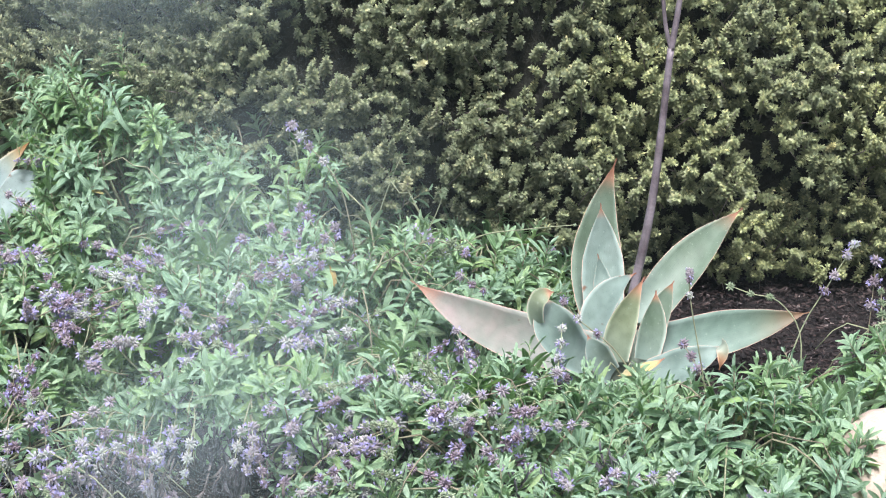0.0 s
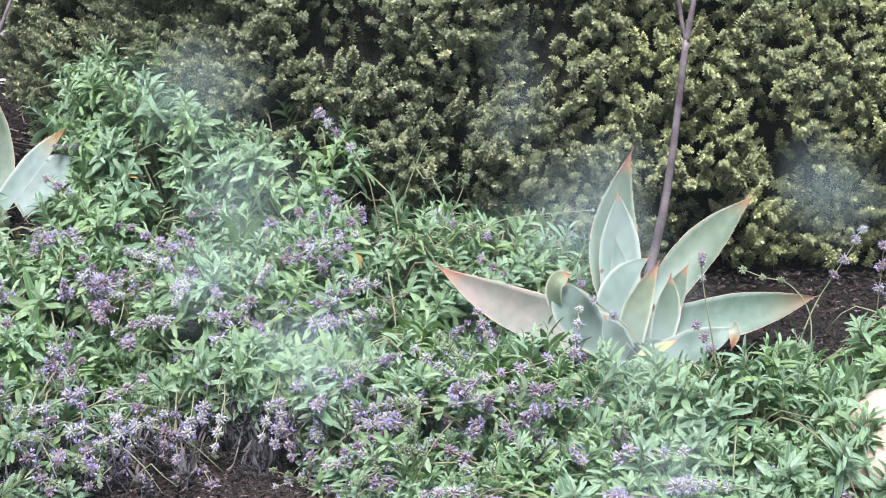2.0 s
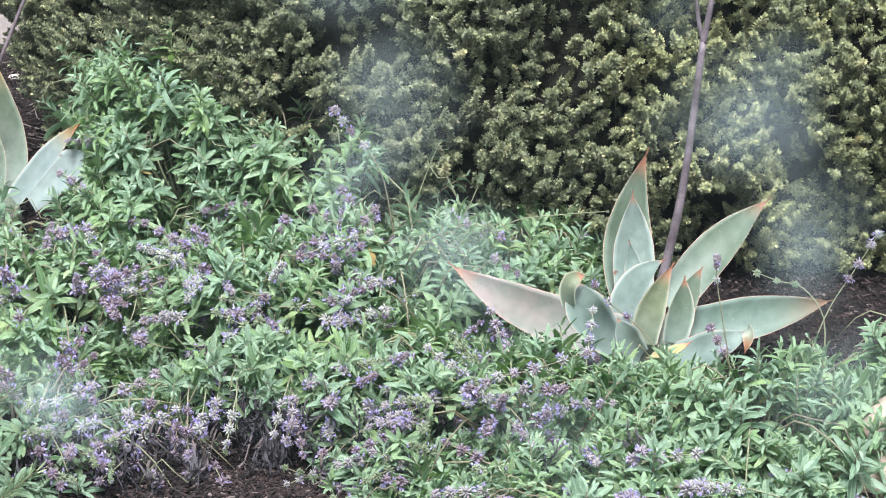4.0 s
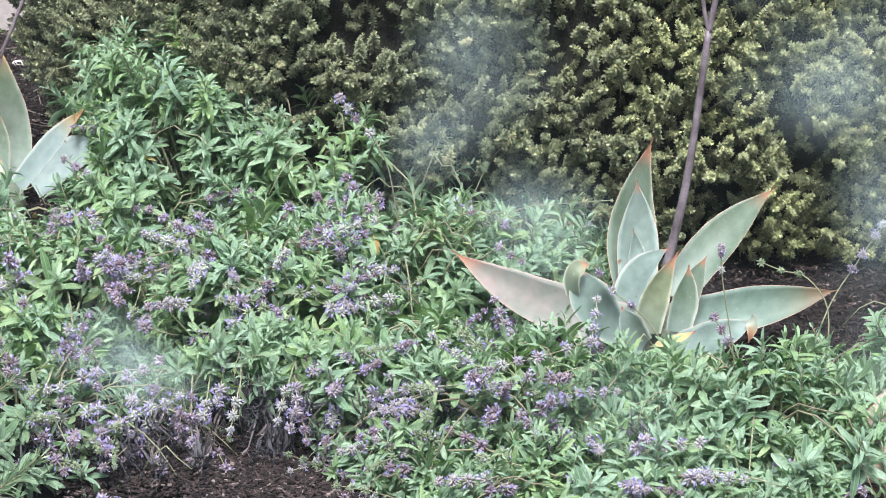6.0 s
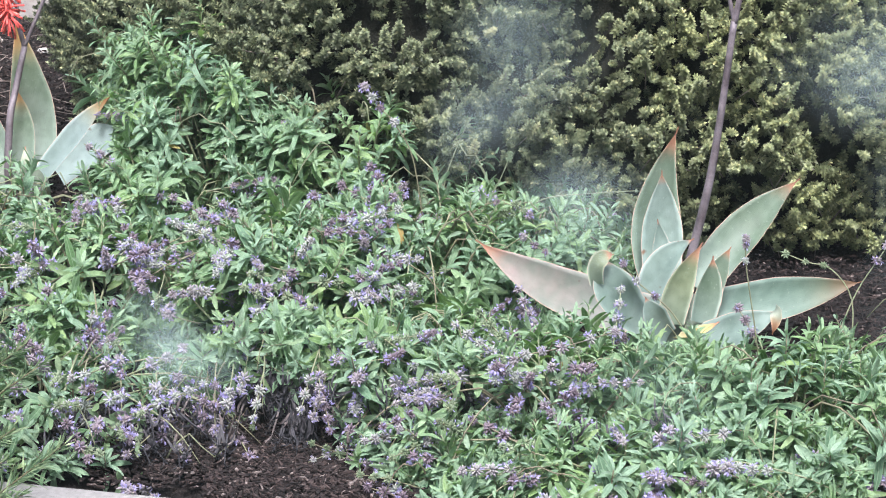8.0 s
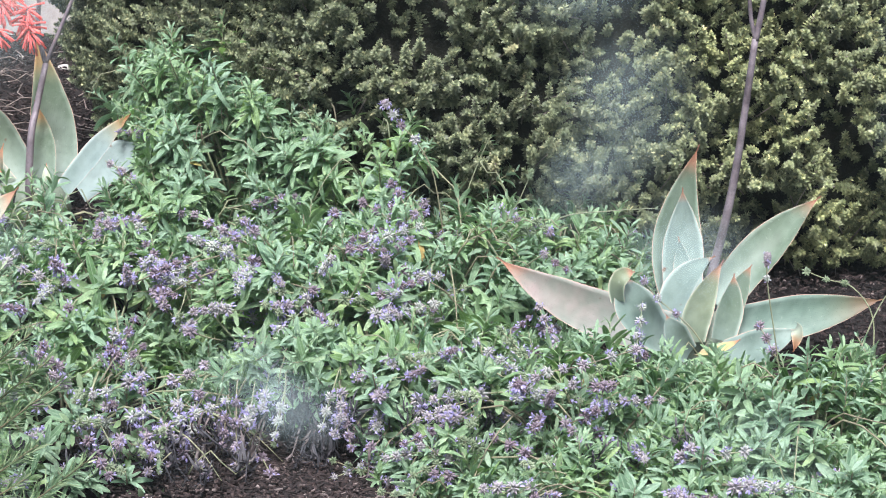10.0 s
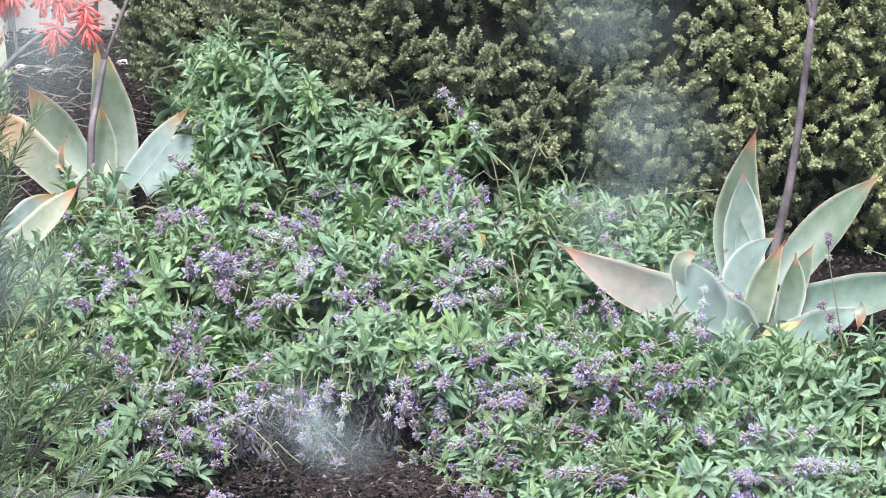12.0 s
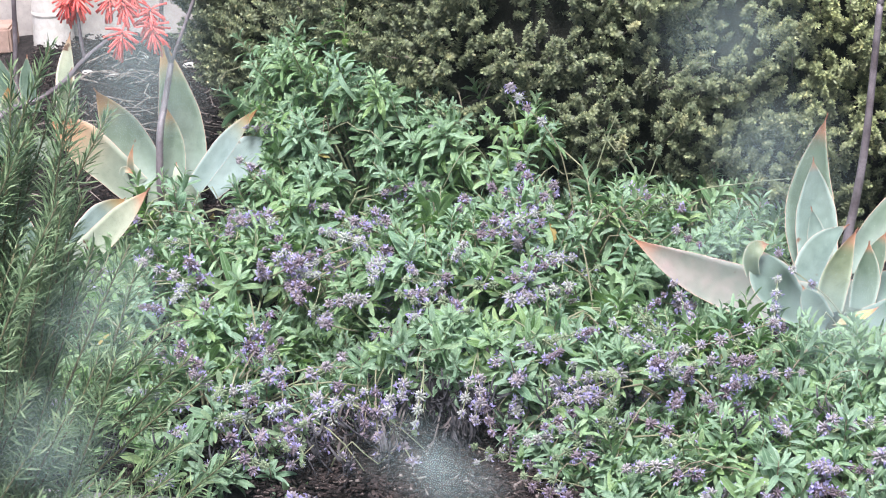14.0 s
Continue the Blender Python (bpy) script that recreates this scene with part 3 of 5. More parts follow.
# closed shell behind the sprigs, so that gaps between them read as shade
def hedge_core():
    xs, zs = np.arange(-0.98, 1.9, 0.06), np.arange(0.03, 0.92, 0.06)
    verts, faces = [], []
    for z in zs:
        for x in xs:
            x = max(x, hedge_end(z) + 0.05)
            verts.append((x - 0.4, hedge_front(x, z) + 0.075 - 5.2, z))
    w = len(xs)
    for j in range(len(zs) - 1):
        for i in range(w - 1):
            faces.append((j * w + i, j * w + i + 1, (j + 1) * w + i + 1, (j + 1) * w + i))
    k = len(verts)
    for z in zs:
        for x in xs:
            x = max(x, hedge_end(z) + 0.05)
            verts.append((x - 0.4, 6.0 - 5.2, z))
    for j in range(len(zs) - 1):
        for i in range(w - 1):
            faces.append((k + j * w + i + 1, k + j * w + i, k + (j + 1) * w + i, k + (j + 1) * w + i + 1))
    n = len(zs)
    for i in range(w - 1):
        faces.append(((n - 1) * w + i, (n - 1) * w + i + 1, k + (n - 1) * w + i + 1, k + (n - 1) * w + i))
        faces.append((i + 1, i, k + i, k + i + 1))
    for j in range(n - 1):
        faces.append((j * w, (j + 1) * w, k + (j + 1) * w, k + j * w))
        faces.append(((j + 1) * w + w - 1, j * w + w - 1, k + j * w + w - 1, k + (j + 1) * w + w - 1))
    return mesh_of("hedge_shade_core", verts, faces, [HEDGE_CORE])


part("inner_shade", hedge_core(), hedge, label="near-black shell standing in for the shade inside the hedge")
SPRIGS = [sprig_mesh("sprig", 100 + k, HEDGE) for k in range(7)]


def grow_hedge():
    rng = random.Random(11)
    spots = []
    for layer, (back, step) in enumerate(((0.0, 0.029), (0.03, 0.030), (0.062, 0.034))):
        z = 0.035
        while z < 0.80:
            x = -0.97
            while x < 1.25:
                px, pz = x + rng.uniform(-0.014, 0.014), z + rng.uniform(-0.014, 0.014)
                gap = noise.noise((px * 6.5, pz * 6.5, 21.0))
                thin = -0.22 if px < 0.20 else -0.10 if px < 0.42 else -0.36
                if px > hedge_end(pz) and not (layer == 0 and gap < thin) and not (layer == 1 and gap < -0.40):
                    spots.append((px, pz, back + rng.uniform(-0.022, 0.022)))
                x += step * (0.45 if x < -0.34 else 1.0)
            z += step
    near = [s for s in spots if s[2] < 0.008 and -0.62 < s[0] < 0.95 and s[1] < 0.66]
    rng.shuffle(near)
    single = set(near[:290])
    loose_v, loose_q, loose_e, count = [], [], [], 0
    stores = []
    for me in SPRIGS[:4]:
        co = np.empty(len(me.vertices) * 3, dtype=np.float32)
        me.vertices.foreach_get("co", co)
        quads = [tuple(p.vertices) for p in me.polygons if len(p.vertices) == 4 and p.material_index == 0]
        age = np.empty(len(me.vertices), dtype=np.float32)
        me.attributes["rim"].data.foreach_get("value", age)
        stores.append((co.reshape(-1, 3), np.array(quads, dtype=np.int32), age))
    for s in spots:
        x, z, back = s
        y = hedge_front(x, z) + back
        lean = rng.uniform(28, 78)
        m = pose(x - 0.4, y - 5.2, z, 0, 0, rng.uniform(-45, 45) - (42 if x < -0.36 else 0)) @ pose(0, 0, 0, lean, 0, 0) @ pose(0, 0, 0, 0, 0, rng.uniform(0, 360)) @ Matrix.Scale(rng.uniform(0.85, 1.3), 4)
        if s in single:
            part("sprig", rng.choice(SPRIGS), hedge, m)
        else:
            co, quads, age = rng.choice(stores)
            a = np.array(m)
            loose_v.append(co @ a[:3, :3].T + a[:3, 3])
            loose_q.append(quads + count)
            loose_e.append(age)
            count += len(co)
    return loose_v, loose_q, loose_e


hv, hq, he = grow_hedge()
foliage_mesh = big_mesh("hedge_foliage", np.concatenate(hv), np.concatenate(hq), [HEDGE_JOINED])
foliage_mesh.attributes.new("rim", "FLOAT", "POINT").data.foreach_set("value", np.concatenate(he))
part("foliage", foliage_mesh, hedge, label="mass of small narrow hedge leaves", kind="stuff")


# ------------------------------------------------------------------ aloes
def aloe_leaf(base, mid, tip, width, face, mat, parent, belly=0.40, blunt=2.0, thick=0.16, channel=0.30):
    """A thick tapering leaf along a bent spine: hollow above, rounded below."""
    rows, cols = 26, 8
    at = parent.location
    up_hint = Vector(face).normalized()
    verts, faces, uvs = [], [], []
    for side in (1, -1):
        for k in range(rows):
            s = k / (rows - 1)
            p = along(base, mid, tip, s) - at
            d = (along(base, mid, tip, min(1, s + 0.02)) - along(base, mid, tip, max(0, s - 0.02))).normalized()
            u = d.cross(up_hint).normalized()
            nrm = u.cross(d).normalized()
            rising = 0.80 + 0.20 * math.sin(0.5 * math.pi * min(1, s / belly))
            falling = max(0.0, 1 - max(0.0, (s - belly) / (0.97 - belly)) ** blunt) ** 1.1 if s < 0.97 else 0.0
            w = width * 0.5 * rising * (0.95 * falling + 0.05 * (1 - s))
            w = max(w, 0.0010)
            w *= 1 + 0.03 * noise.noise((s * 9, base[0] * 40, side * 0.0))
            for c in range(cols + 1):
                q = 2 * c / cols - 1
                rise = channel * w * q * q
                z = rise if side > 0 else rise - thick * width * (1 - q * q) * (1 - 0.75 * s) - 0.0015 * (1 - abs(q) ** 8)
                verts.append(p + u * (q * w) + nrm * z)
                uvs.append((c / cols, s))
    w = cols + 1
    for side in (0, 1):
        o = side * rows * w
        for k in range(rows - 1):
            for c in range(cols):
                q = (o + k * w + c, o + k * w + c + 1, o + (k + 1) * w + c + 1, o + (k + 1) * w + c)
                faces.append(q if side == 0 else q[::-1])
    for k in range(rows - 1):
        for c, flip in ((0, False), (cols, True)):
            a, b = k * w + c, (k + 1) * w + c
            q = (a, b, b + rows * w, a + rows * w)
            faces.append(q[::-1] if flip else q)
    me = mesh_of("aloe_leaf", verts, faces, [mat])
    layer = me.uv_layers.new(name="leaf")
    for loop in me.loops:
        layer.data[loop.index].uv = uvs[loop.vertex_index]
    return part("leaf", me, parent)


def stalk(name, points, r0, r1, parent, sides=10):
    pts = [Vector(p) - parent.location for p in points]
    fine = []
    for k in range(len(pts) - 1):
        a, b, c, d = pts[max(k - 1, 0)], pts[k], pts[k + 1], pts[min(k + 2, len(pts) - 1)]
        for j in range(5):
            s = j / 5
            fine.append(0.5 * (2 * b + (c - a) * s + (2 * a - 5 * b + 4 * c - d) * s * s + (3 * b - 3 * c + d - a) * s ** 3))
    fine.append(pts[-1])
    n = len(fine)
    radii = [r0 + (r1 - r0) * k / (n - 1) for k in range(n)]
    return part(name, mesh_of(name, *tube(fine, radii, sides), [STALK]), parent)


aloe = thing("aloe", (0.41, 4.27, 0), "coral-edged grey-green aloe rosette with a tall bare flower stalk", "aloe", "aloes in the bed")
MAIN = [
    ((0.338, 4.240, 0.089), (0.170, 4.190, 0.128), (0.022, 4.180, 0.246), 0.086, (0, -0.93, 0.40), ALOE_PINK),
    ((0.343, 4.180, 0.085), (0.252, 4.070, 0.171), (0.248, 4.120, 0.240), 0.080, (0.0, -0.75, 0.65), ALOE_GREY, 0.55, 3.0),
    ((0.233, 4.095, 0.201), (0.218, 4.072, 0.261), (0.260, 4.100, 0.254), 0.030, (-0.2, -0.9, 0.35), ALOE_OLIVE, 0.5, 3.0),
    ((0.370, 4.340, 0.100), (0.330, 4.420, 0.212), (0.386, 4.400, 0.391), 0.094, (0, -0.95, 0.3), ALOE_BROWN, 0.38, 1.7),
    ((0.361, 4.310, 0.112), (0.362, 4.375, 0.211), (0.357, 4.360, 0.321), 0.078, (0.1, -0.95, 0.3), ALOE_GREY),
    ((0.363, 4.290, 0.142), (0.365, 4.355, 0.171), (0.352, 4.340, 0.234), 0.036, (0.1, -0.95, 0.3), ALOE_GREY),
    ((0.336, 4.240, 0.099), (0.338, 4.255, 0.185), (0.411, 4.250, 0.232), 0.060, (-0.4, -0.75, 0.5), ALOE_GREY, 0.45),
    ((0.366, 4.165, 0.076), (0.332, 4.115, 0.131), (0.320, 4.125, 0.166), 0.050, (0.15, -0.85, 0.5), ALOE_GREY, 0.5),
    ((0.374, 4.200, 0.085), (0.368, 4.200, 0.146), (0.424, 4.220, 0.236), 0.056, (0.2, -0.95, 0.2), ALOE_OLIVE),
    ((0.421, 4.170, 0.103), (0.436, 4.185, 0.154), (0.442, 4.200, 0.218), 0.054, (0.3, -0.9, 0.2), ALOE_BROWN),
    ((0.436, 4.250, 0.088), (0.453, 4.275, 0.155), (0.481, 4.280, 0.206), 0.044, (-0.2, -0.95, 0.2), ALOE_BROWN),
    ((0.431, 4.330, 0.106), (0.508, 4.425, 0.191), (0.616, 4.420, 0.292), 0.078, (-0.25, -0.85, 0.4), ALOE_BROWN),
    ((0.413, 4.280, 0.078), (0.577, 4.330, 0.086), (0.740, 4.380, 0.108), 0.080, (0.1, -0.92, 0.4), ALOE_SCORCHED, 0.42),
    ((0.415, 4.170, 0.068), (0.493, 4.110, 0.113), (0.555, 4.130, 0.145), 0.062, (0, -0.75, 0.65), ALOE_GREY),
    ((0.547, 4.130, 0.147), (0.551, 4.098, 0.150), (0.543, 4.115, 0.106), 0.022, (-0.4, -0.8, 0.3), ALOE_DRY),
    ((0.380, 4.140, 0.089), (0.410, 4.080, 0.115), (0.448, 4.100, 0.134), 0.024, (0, -0.5, 0.85), ALOE_AMBER_DRY),
]
for row in MAIN:
    aloe_leaf(*row[:6], aloe, *row[6:])
part("stem", mesh_of("stem", *lathe([(0.0, -0.01), (0.05, -0.01), (0.06, 0.05), (0.05, 0.10), (0.0, 0.12)], 14), [ALOE_STEM]), aloe)
stalk("flower_stalk", [(0.400, 4.33, 0.08), (0.412, 4.33, 0.152), (0.434, 4.33, 0.270), (0.446, 4.33, 0.356), (0.455, 4.33, 0.451), (0.468, 4.33, 0.611)], 0.0092, 0.0060, aloe)
stalk("flower_stalk", [(0.468, 4.33, 0.608), (0.476, 4.33, 0.660), (0.488, 4.33, 0.76)], 0.0060, 0.0045, aloe)
stalk("flower_stalk", [(0.468, 4.33, 0.611), (0.457, 4.33, 0.655), (0.447, 4.33, 0.75)], 0.0042, 0.0034, aloe)

left_aloe = thing("aloe", (-0.915, 4.96, 0), "grey-green aloe with scorched leaf tips and coral-red flowers", "aloe", "aloes in the bed")
LEFT = [
    ((-0.951, 4.970, 0.092), (-1.022, 5.045, 0.181), (-1.075, 5.020, 0.292), 0.086, (0.1, -0.95, 0.3), ALOE_AMBER, 0.45),
    ((-0.891, 5.020, 0.077), (-0.912, 5.130, 0.199), (-0.945, 5.120, 0.383), 0.096, (0.1, -0.95, 0.3), ALOE_AMBER, 0.35, 1.7),
    ((-0.913, 4.940, 0.093), (-0.909, 4.990, 0.177), (-0.931, 5.000, 0.267), 0.060, (0, -0.95, 0.3), ALOE_AMBER),
    ((-0.835, 4.760, 0.153), (-0.758, 4.740, 0.256), (-0.690, 4.720, 0.332), 0.052, (-0.30, -0.75, 0.60), ALOE_WAX),
    ((-0.818, 4.840, 0.125), (-0.742, 4.850, 0.185), (-0.700, 4.860, 0.226), 0.072, (0.1, -0.75, 0.65), ALOE_BLOOM, 0.6, 3.0),
    ((-0.995, 4.960, 0.082), (-1.075, 4.910, 0.198), (-1.148, 4.900, 0.267), 0.088, (0, -0.7, 0.7), ALOE_DRY, 0.6),
    ((-0.896, 4.900, 0.105), (-0.893, 4.890, 0.137), (-0.897, 4.920, 0.158), 0.018, (0, -0.95, 0.3), ALOE_PALE),
    ((-0.981, 4.880, 0.127), (-0.985, 4.850, 0.177), (-0.971, 4.860, 0.217), 0.016, (0, -0.95, 0.3), ALOE_DRY),
    ((-1.001, 4.860, 0.153), (-0.997, 4.860, 0.177), (-0.972, 4.860, 0.152), 0.014, (0, -0.95, 0.3), ALOE_DRY),
]
for row in LEFT:
    aloe_leaf(*row[:6], left_aloe, *row[6:])
part("stem", mesh_of("stem", *lathe([(0.0, -0.01), (0.05, -0.01), (0.06, 0.05), (0.05, 0.10), (0.0, 0.12)], 14), [ALOE_STEM]), left_aloe)
stalk("flower_stalk", [(-0.931, 4.92, 0.060), (-0.931, 4.90, 0.113), (-0.926, 4.92, 0.217), (-0.918, 4.95, 0.268), (-0.901, 4.98, 0.353)], 0.0088, 0.0062, left_aloe)
stalk("flower_stalk", [(-0.901, 4.98, 0.350), (-0.914, 4.98, 0.425), (-0.904, 4.98, 0.54)], 0.0052, 0.0042, left_aloe)
stalk("flower_stalk", [(-0.901, 4.98, 0.353), (-0.873, 4.98, 0.417), (-0.820, 4.98, 0.54)], 0.0044, 0.0036, left_aloe)

third_aloe = thing("aloe", (-1.165, 4.69, 0), "pale grey-green aloe behind the rosemary", "aloe", "aloes in the bed")
for row in [
    ((-1.090, 4.640, 0.030), (-0.950, 4.510, 0.149), (-0.877, 4.500, 0.247), 0.068, (-0.4, -0.75, 0.55), ALOE_PALE, 0.5),
    ((-1.100, 4.700, 0.015), (-1.008, 4.700, 0.120), (-0.965, 4.700, 0.159), 0.075, (0, -0.9, 0.4), ALOE_WAX, 0.5),
    ((-1.174, 4.700, 0.021), (-1.197, 4.700, 0.130), (-1.283, 4.700, 0.180), 0.093, (0, -0.9, 0.4), ALOE),
    ((-1.185, 4.700, 0.021), (-1.249, 4.600, 0.073), (-1.333, 4.600, 0.122), 0.091, (0, -0.9, 0.4), ALOE),
]:
    aloe_leaf(*row[:6], third_aloe, *row[6:])
part("stem", mesh_of("stem", *lathe([(0.0, -0.02), (0.04, -0.02), (0.05, 0.03), (0.0, 0.06)], 14), [ALOE_STEM]), third_aloe)
stalk("flower_stalk", [(-1.19, 4.72, 0.03), (-1.29, 4.80, 0.18), (-1.249, 4.9, 0.271), (-1.175, 4.9, 0.302), (-1.113, 4.9, 0.339), (-1.062, 4.9, 0.389), (-1.012, 4.9, 0.427)], 0.0075, 0.0045, third_aloe)
stalk("flower_stalk", [(-1.062, 4.9, 0.389), (-1.067, 4.9, 0.454), (-1.065, 4.9, 0.56)], 0.0040, 0.0032, third_aloe)

back_aloe = thing("aloe", (-1.30, 5.43, 0), "upright grey-green aloe near the far wall", "aloe", "aloes in the bed")
for row in [
    ((-1.237, 5.460, 0.071), (-1.242, 5.500, 0.175), (-1.219, 5.500, 0.283), 0.050, (-0.3, -0.9, 0.2), ALOE_PALE, 0.45),
    ((-1.248, 5.430, 0.094), (-1.233, 5.440, 0.161), (-1.211, 5.450, 0.214), 0.034, (0.5, -0.8, 0.2), ALOE_OLIVE, 0.45),
    ((-1.309, 5.450, 0.110), (-1.321, 5.450, 0.175), (-1.311, 5.450, 0.247), 0.040, (0, -0.95, 0.2), ALOE, 0.45),
    ((-1.349, 5.450, 0.097), (-1.368, 5.450, 0.155), (-1.379, 5.450, 0.252), 0.060, (0, -0.95, 0.2), ALOE, 0.45),
    ((-1.326, 5.380, 0.052), (-1.336, 5.335, 0.154), (-1.336, 5.350, 0.207), 0.055, (0, -0.95, 0.2), ALOE_AMBER, 0.45),
    ((-1.320, 5.400, 0.032), (-1.392, 5.350, 0.104), (-1.459, 5.350, 0.185), 0.079, (0, -0.95, 0.2), ALOE),
]:
    aloe_leaf(*row[:6], back_aloe, *row[6:])
part("stem", mesh_of("stem", *lathe([(0.0, -0.02), (0.04, -0.02), (0.05, 0.03), (0.0, 0.06)], 14), [ALOE_STEM]), back_aloe)
stalk("flower_stalk", [(-1.33, 5.44, 0.03), (-1.341, 5.45, 0.178), (-1.333, 5.45, 0.297), (-1.322, 5.45, 0.47)], 0.0065, 0.005, back_aloe)


def flower_head(seed):
    """A rounded head of hanging tubular flowers."""
    rng = random.Random(seed)
    b = Build()
    b.add(*tube([(0, 0, -0.005), (0, 0, 0.03)], [0.004, 0.002], 6), 1)
    for k in range(34):
        s = k / 33
        turn, drop = k * 137.5 + rng.uniform(-14, 14), 72 - 95 * s + rng.uniform(-16, 16)
        le = 0.030 * rng.uniform(0.85, 1.15)
        pts = [(0, 0, 0), (le * 0.25, 0, 0.001), (le * 0.6, 0, -0.001), (le, 0, -0.005)]
        v, f = tube(pts, [0.0009, 0.0020, 0.0017, 0.0022], 6)
        b.add(put(v, pose(0, 0, 0.004 + 0.026 * s, 0, 0, turn) @ pose(0, 0, 0, 0, drop, 0)), f, 0)
    return b.mesh("flower_head", [CORAL, STALK])


HEADS = [flower_head(k) for k in range(3)]
for k, (x, y, z, owner) in enumerate(((-0.986, 4.90, 0.412, third_aloe), (-0.921, 4.95, 0.408, left_aloe), (-0.976, 4.93, 0.470, third_aloe), (-1.010, 4.93, 0.483, third_aloe), (-1.063, 4.90, 0.497, third_aloe), (-0.967, 4.95, 0.487, left_aloe), (-0.938, 4.96, 0.440, left_aloe), (-1.089, 4.92, 0.482, third_aloe))):
    bearer = [c for c in owner.children if c.name.startswith("flower_stalk")][-1 - (k % 2)]
    part("flower_head", HEADS[k % 3], bearer, Matrix.Translation(Vector((x, y, z)) - owner.location) @ pose(0, 0, 0, 12 * math.sin(k * 5), 10 * math.cos(k * 3), k * 50) @ Matrix.Scale(1.15, 4), label="coral-red head of hanging tubular flowers")


# ------------------------------------------------------------------ sage plants
def sage_shoot(name, seed, pairs=6, length=0.085, leaf=0.042, mat=None, droop=0.25, slim=1.0):
    """A leafy sage shoot along +z: narrow pointed leaves in crossed pairs, long and arching below, small and upright at the tip."""
    rng = random.Random(seed)
    b = Build()
    bend = rng.uniform(-0.016, 0.016)
    pts = [(bend * (s * s), bend * 0.5 * s, length * s - (0.06 if mat is None else 0.012) * (s == 0)) for s in (0, 0.3, 0.6, 1)]
    b.add(*tube(pts, [0.0019, 0.0017, 0.0013, 0.0008], 5), 1)
    for k in range(pairs):
        s = ((k + 0.6) / pairs) ** 0.8
        for half in (0, 180):
            le = leaf * (1.0 - 0.62 * max(0, s - 0.40) / 0.6) * rng.uniform(0.75, 1.2)
            v, f = blade(le, le * slim * (rng.uniform(0.185, 0.255) if mat is None else rng.uniform(0.13, 0.19)), rng.uniform(0.2, 0.7), rng.uniform(0.1, 1.6) + droop * (1 - s), wave=rng.uniform(-0.25, 0.25), twist=rng.uniform(-0.8, 0.8))
            lean = 18 + 18 * (slim < 1) + (54 - 12 * (slim < 1)) * s ** 1.5 + rng.uniform(-18, 20)
            m = pose(bend * s * s, bend * 0.5 * s, length * s, 0, 0, half + 90 * (k % 2) + rng.uniform(-28, 28)) @ pose(0, 0, 0, rng.uniform(-25, 25), -lean, 0)
            b.add(put(v, m), f, 0, rim=True, young=s)
    return b.mesh(name, [mat or SAGE, mat or SAGE_STEM])


def flower_whorl(b, rng, at, r, fresh):
    """A fuzzy round whorl of many fine pointed calyces, with a few short two-lipped petals standing out of it."""
    for k in range(30):
        z = 1 - 2 * (k + 0.5) / 30
        turn, lean = k * 137.5 + rng.uniform(-12, 12), math.degrees(math.asin(z)) + rng.uniform(-10, 10)
        le = r * rng.uniform(0.72, 1.12)
        v, f = tube([(r * 0.1, 0, 0), (le * 0.62, 0, 0), (le, 0, 0)], [r * 0.09, r * 0.155, r * 0.03], 4)
        b.add(put(v, at @ pose(0, 0, 0, 0, 0, turn) @ pose(0, 0, 0, 0, -lean, 0)), f, 0)
    for k in range(fresh):
        turn, lean = rng.uniform(0, 360), rng.uniform(-40, 70)
        le = r * rng.uniform(0.38, 0.72)
        for tilt in (38, -30):
            v, f = blade(le, le * rng.uniform(0.32, 0.52), 0.35, 1.4, rows=4)
            b.add(put(v, at @ pose(0, 0, 0, 0, 0, turn) @ pose(0, 0, 0, 0, -lean, 0) @ pose(r * 0.8, 0, 0, rng.uniform(-60, 60), tilt, 0)), f, 1)


def sage_spike(seed, whorls, fresh, gap=0.026, r=0.0125, foot=0.06, green=False):
    """A flower stem along +z with whorls spaced up it."""
    rng = random.Random(seed)
    b = Build()
    top = foot + gap * (whorls - 0.6)
    lean = rng.uniform(-0.02, 0.02)
    path = lambda s: Vector((lean * (s / top) ** 2, lean * 0.4 * s / top, s))
    b.add(*tube([path(top * k / 5) for k in range(6)], [0.0013, 0.0013, 0.0012, 0.0011, 0.0009, 0.0007], 5), 2)
    for k in range(whorls):
        s = foot + gap * k
        flower_whorl(b, rng, Matrix.Translation(path(s)) @ pose(0, 0, 0, rng.uniform(-20, 20), rng.uniform(-20, 20), 0), r * (1 - 0.10 * k) * rng.uniform(0.9, 1.1), max(1, fresh - k) * 2)
    for turn in (0, 180):
        v, f = blade(0.03, 0.009, 0.3, 0.5)
        b.add(put(v, pose(0, 0, foot * 0.5, 0, 0, turn + rng.uniform(0, 90)) @ pose(0, 0, 0, 0, -35, 0)), f, 3)
    return b.mesh("flower_spike", [BUD if green else CALYX, PETAL, SAGE_STEM, SAGE])


SHOOTS = [sage_shoot("leafy_shoot", 200 + k, 8 + k % 3, 0.058 + 0.012 * (k % 4), 0.043 + 0.007 * (k % 3)) for k in range(16)]
LONG = [sage_shoot("leafy_shoot", 260 + k, 10, 0.105, 0.054, droop=0.6) for k in range(5)]
SLIM = [sage_shoot("leafy_shoot", 280 + k, 9, 0.062 + 0.010 * (k % 3), 0.052, slim=0.90, droop=0.0) for k in range(6)]
DEAD = [sage_shoot("dried_shoot", 300 + k, 10, 0.050, 0.030, DRIED, 1.4) for k in range(4)]
DEAD_PALE = [sage_shoot("dried_shoot", 320 + k, 9, 0.040, 0.036, DRIED_PALE, 1.6) for k in range(3)]


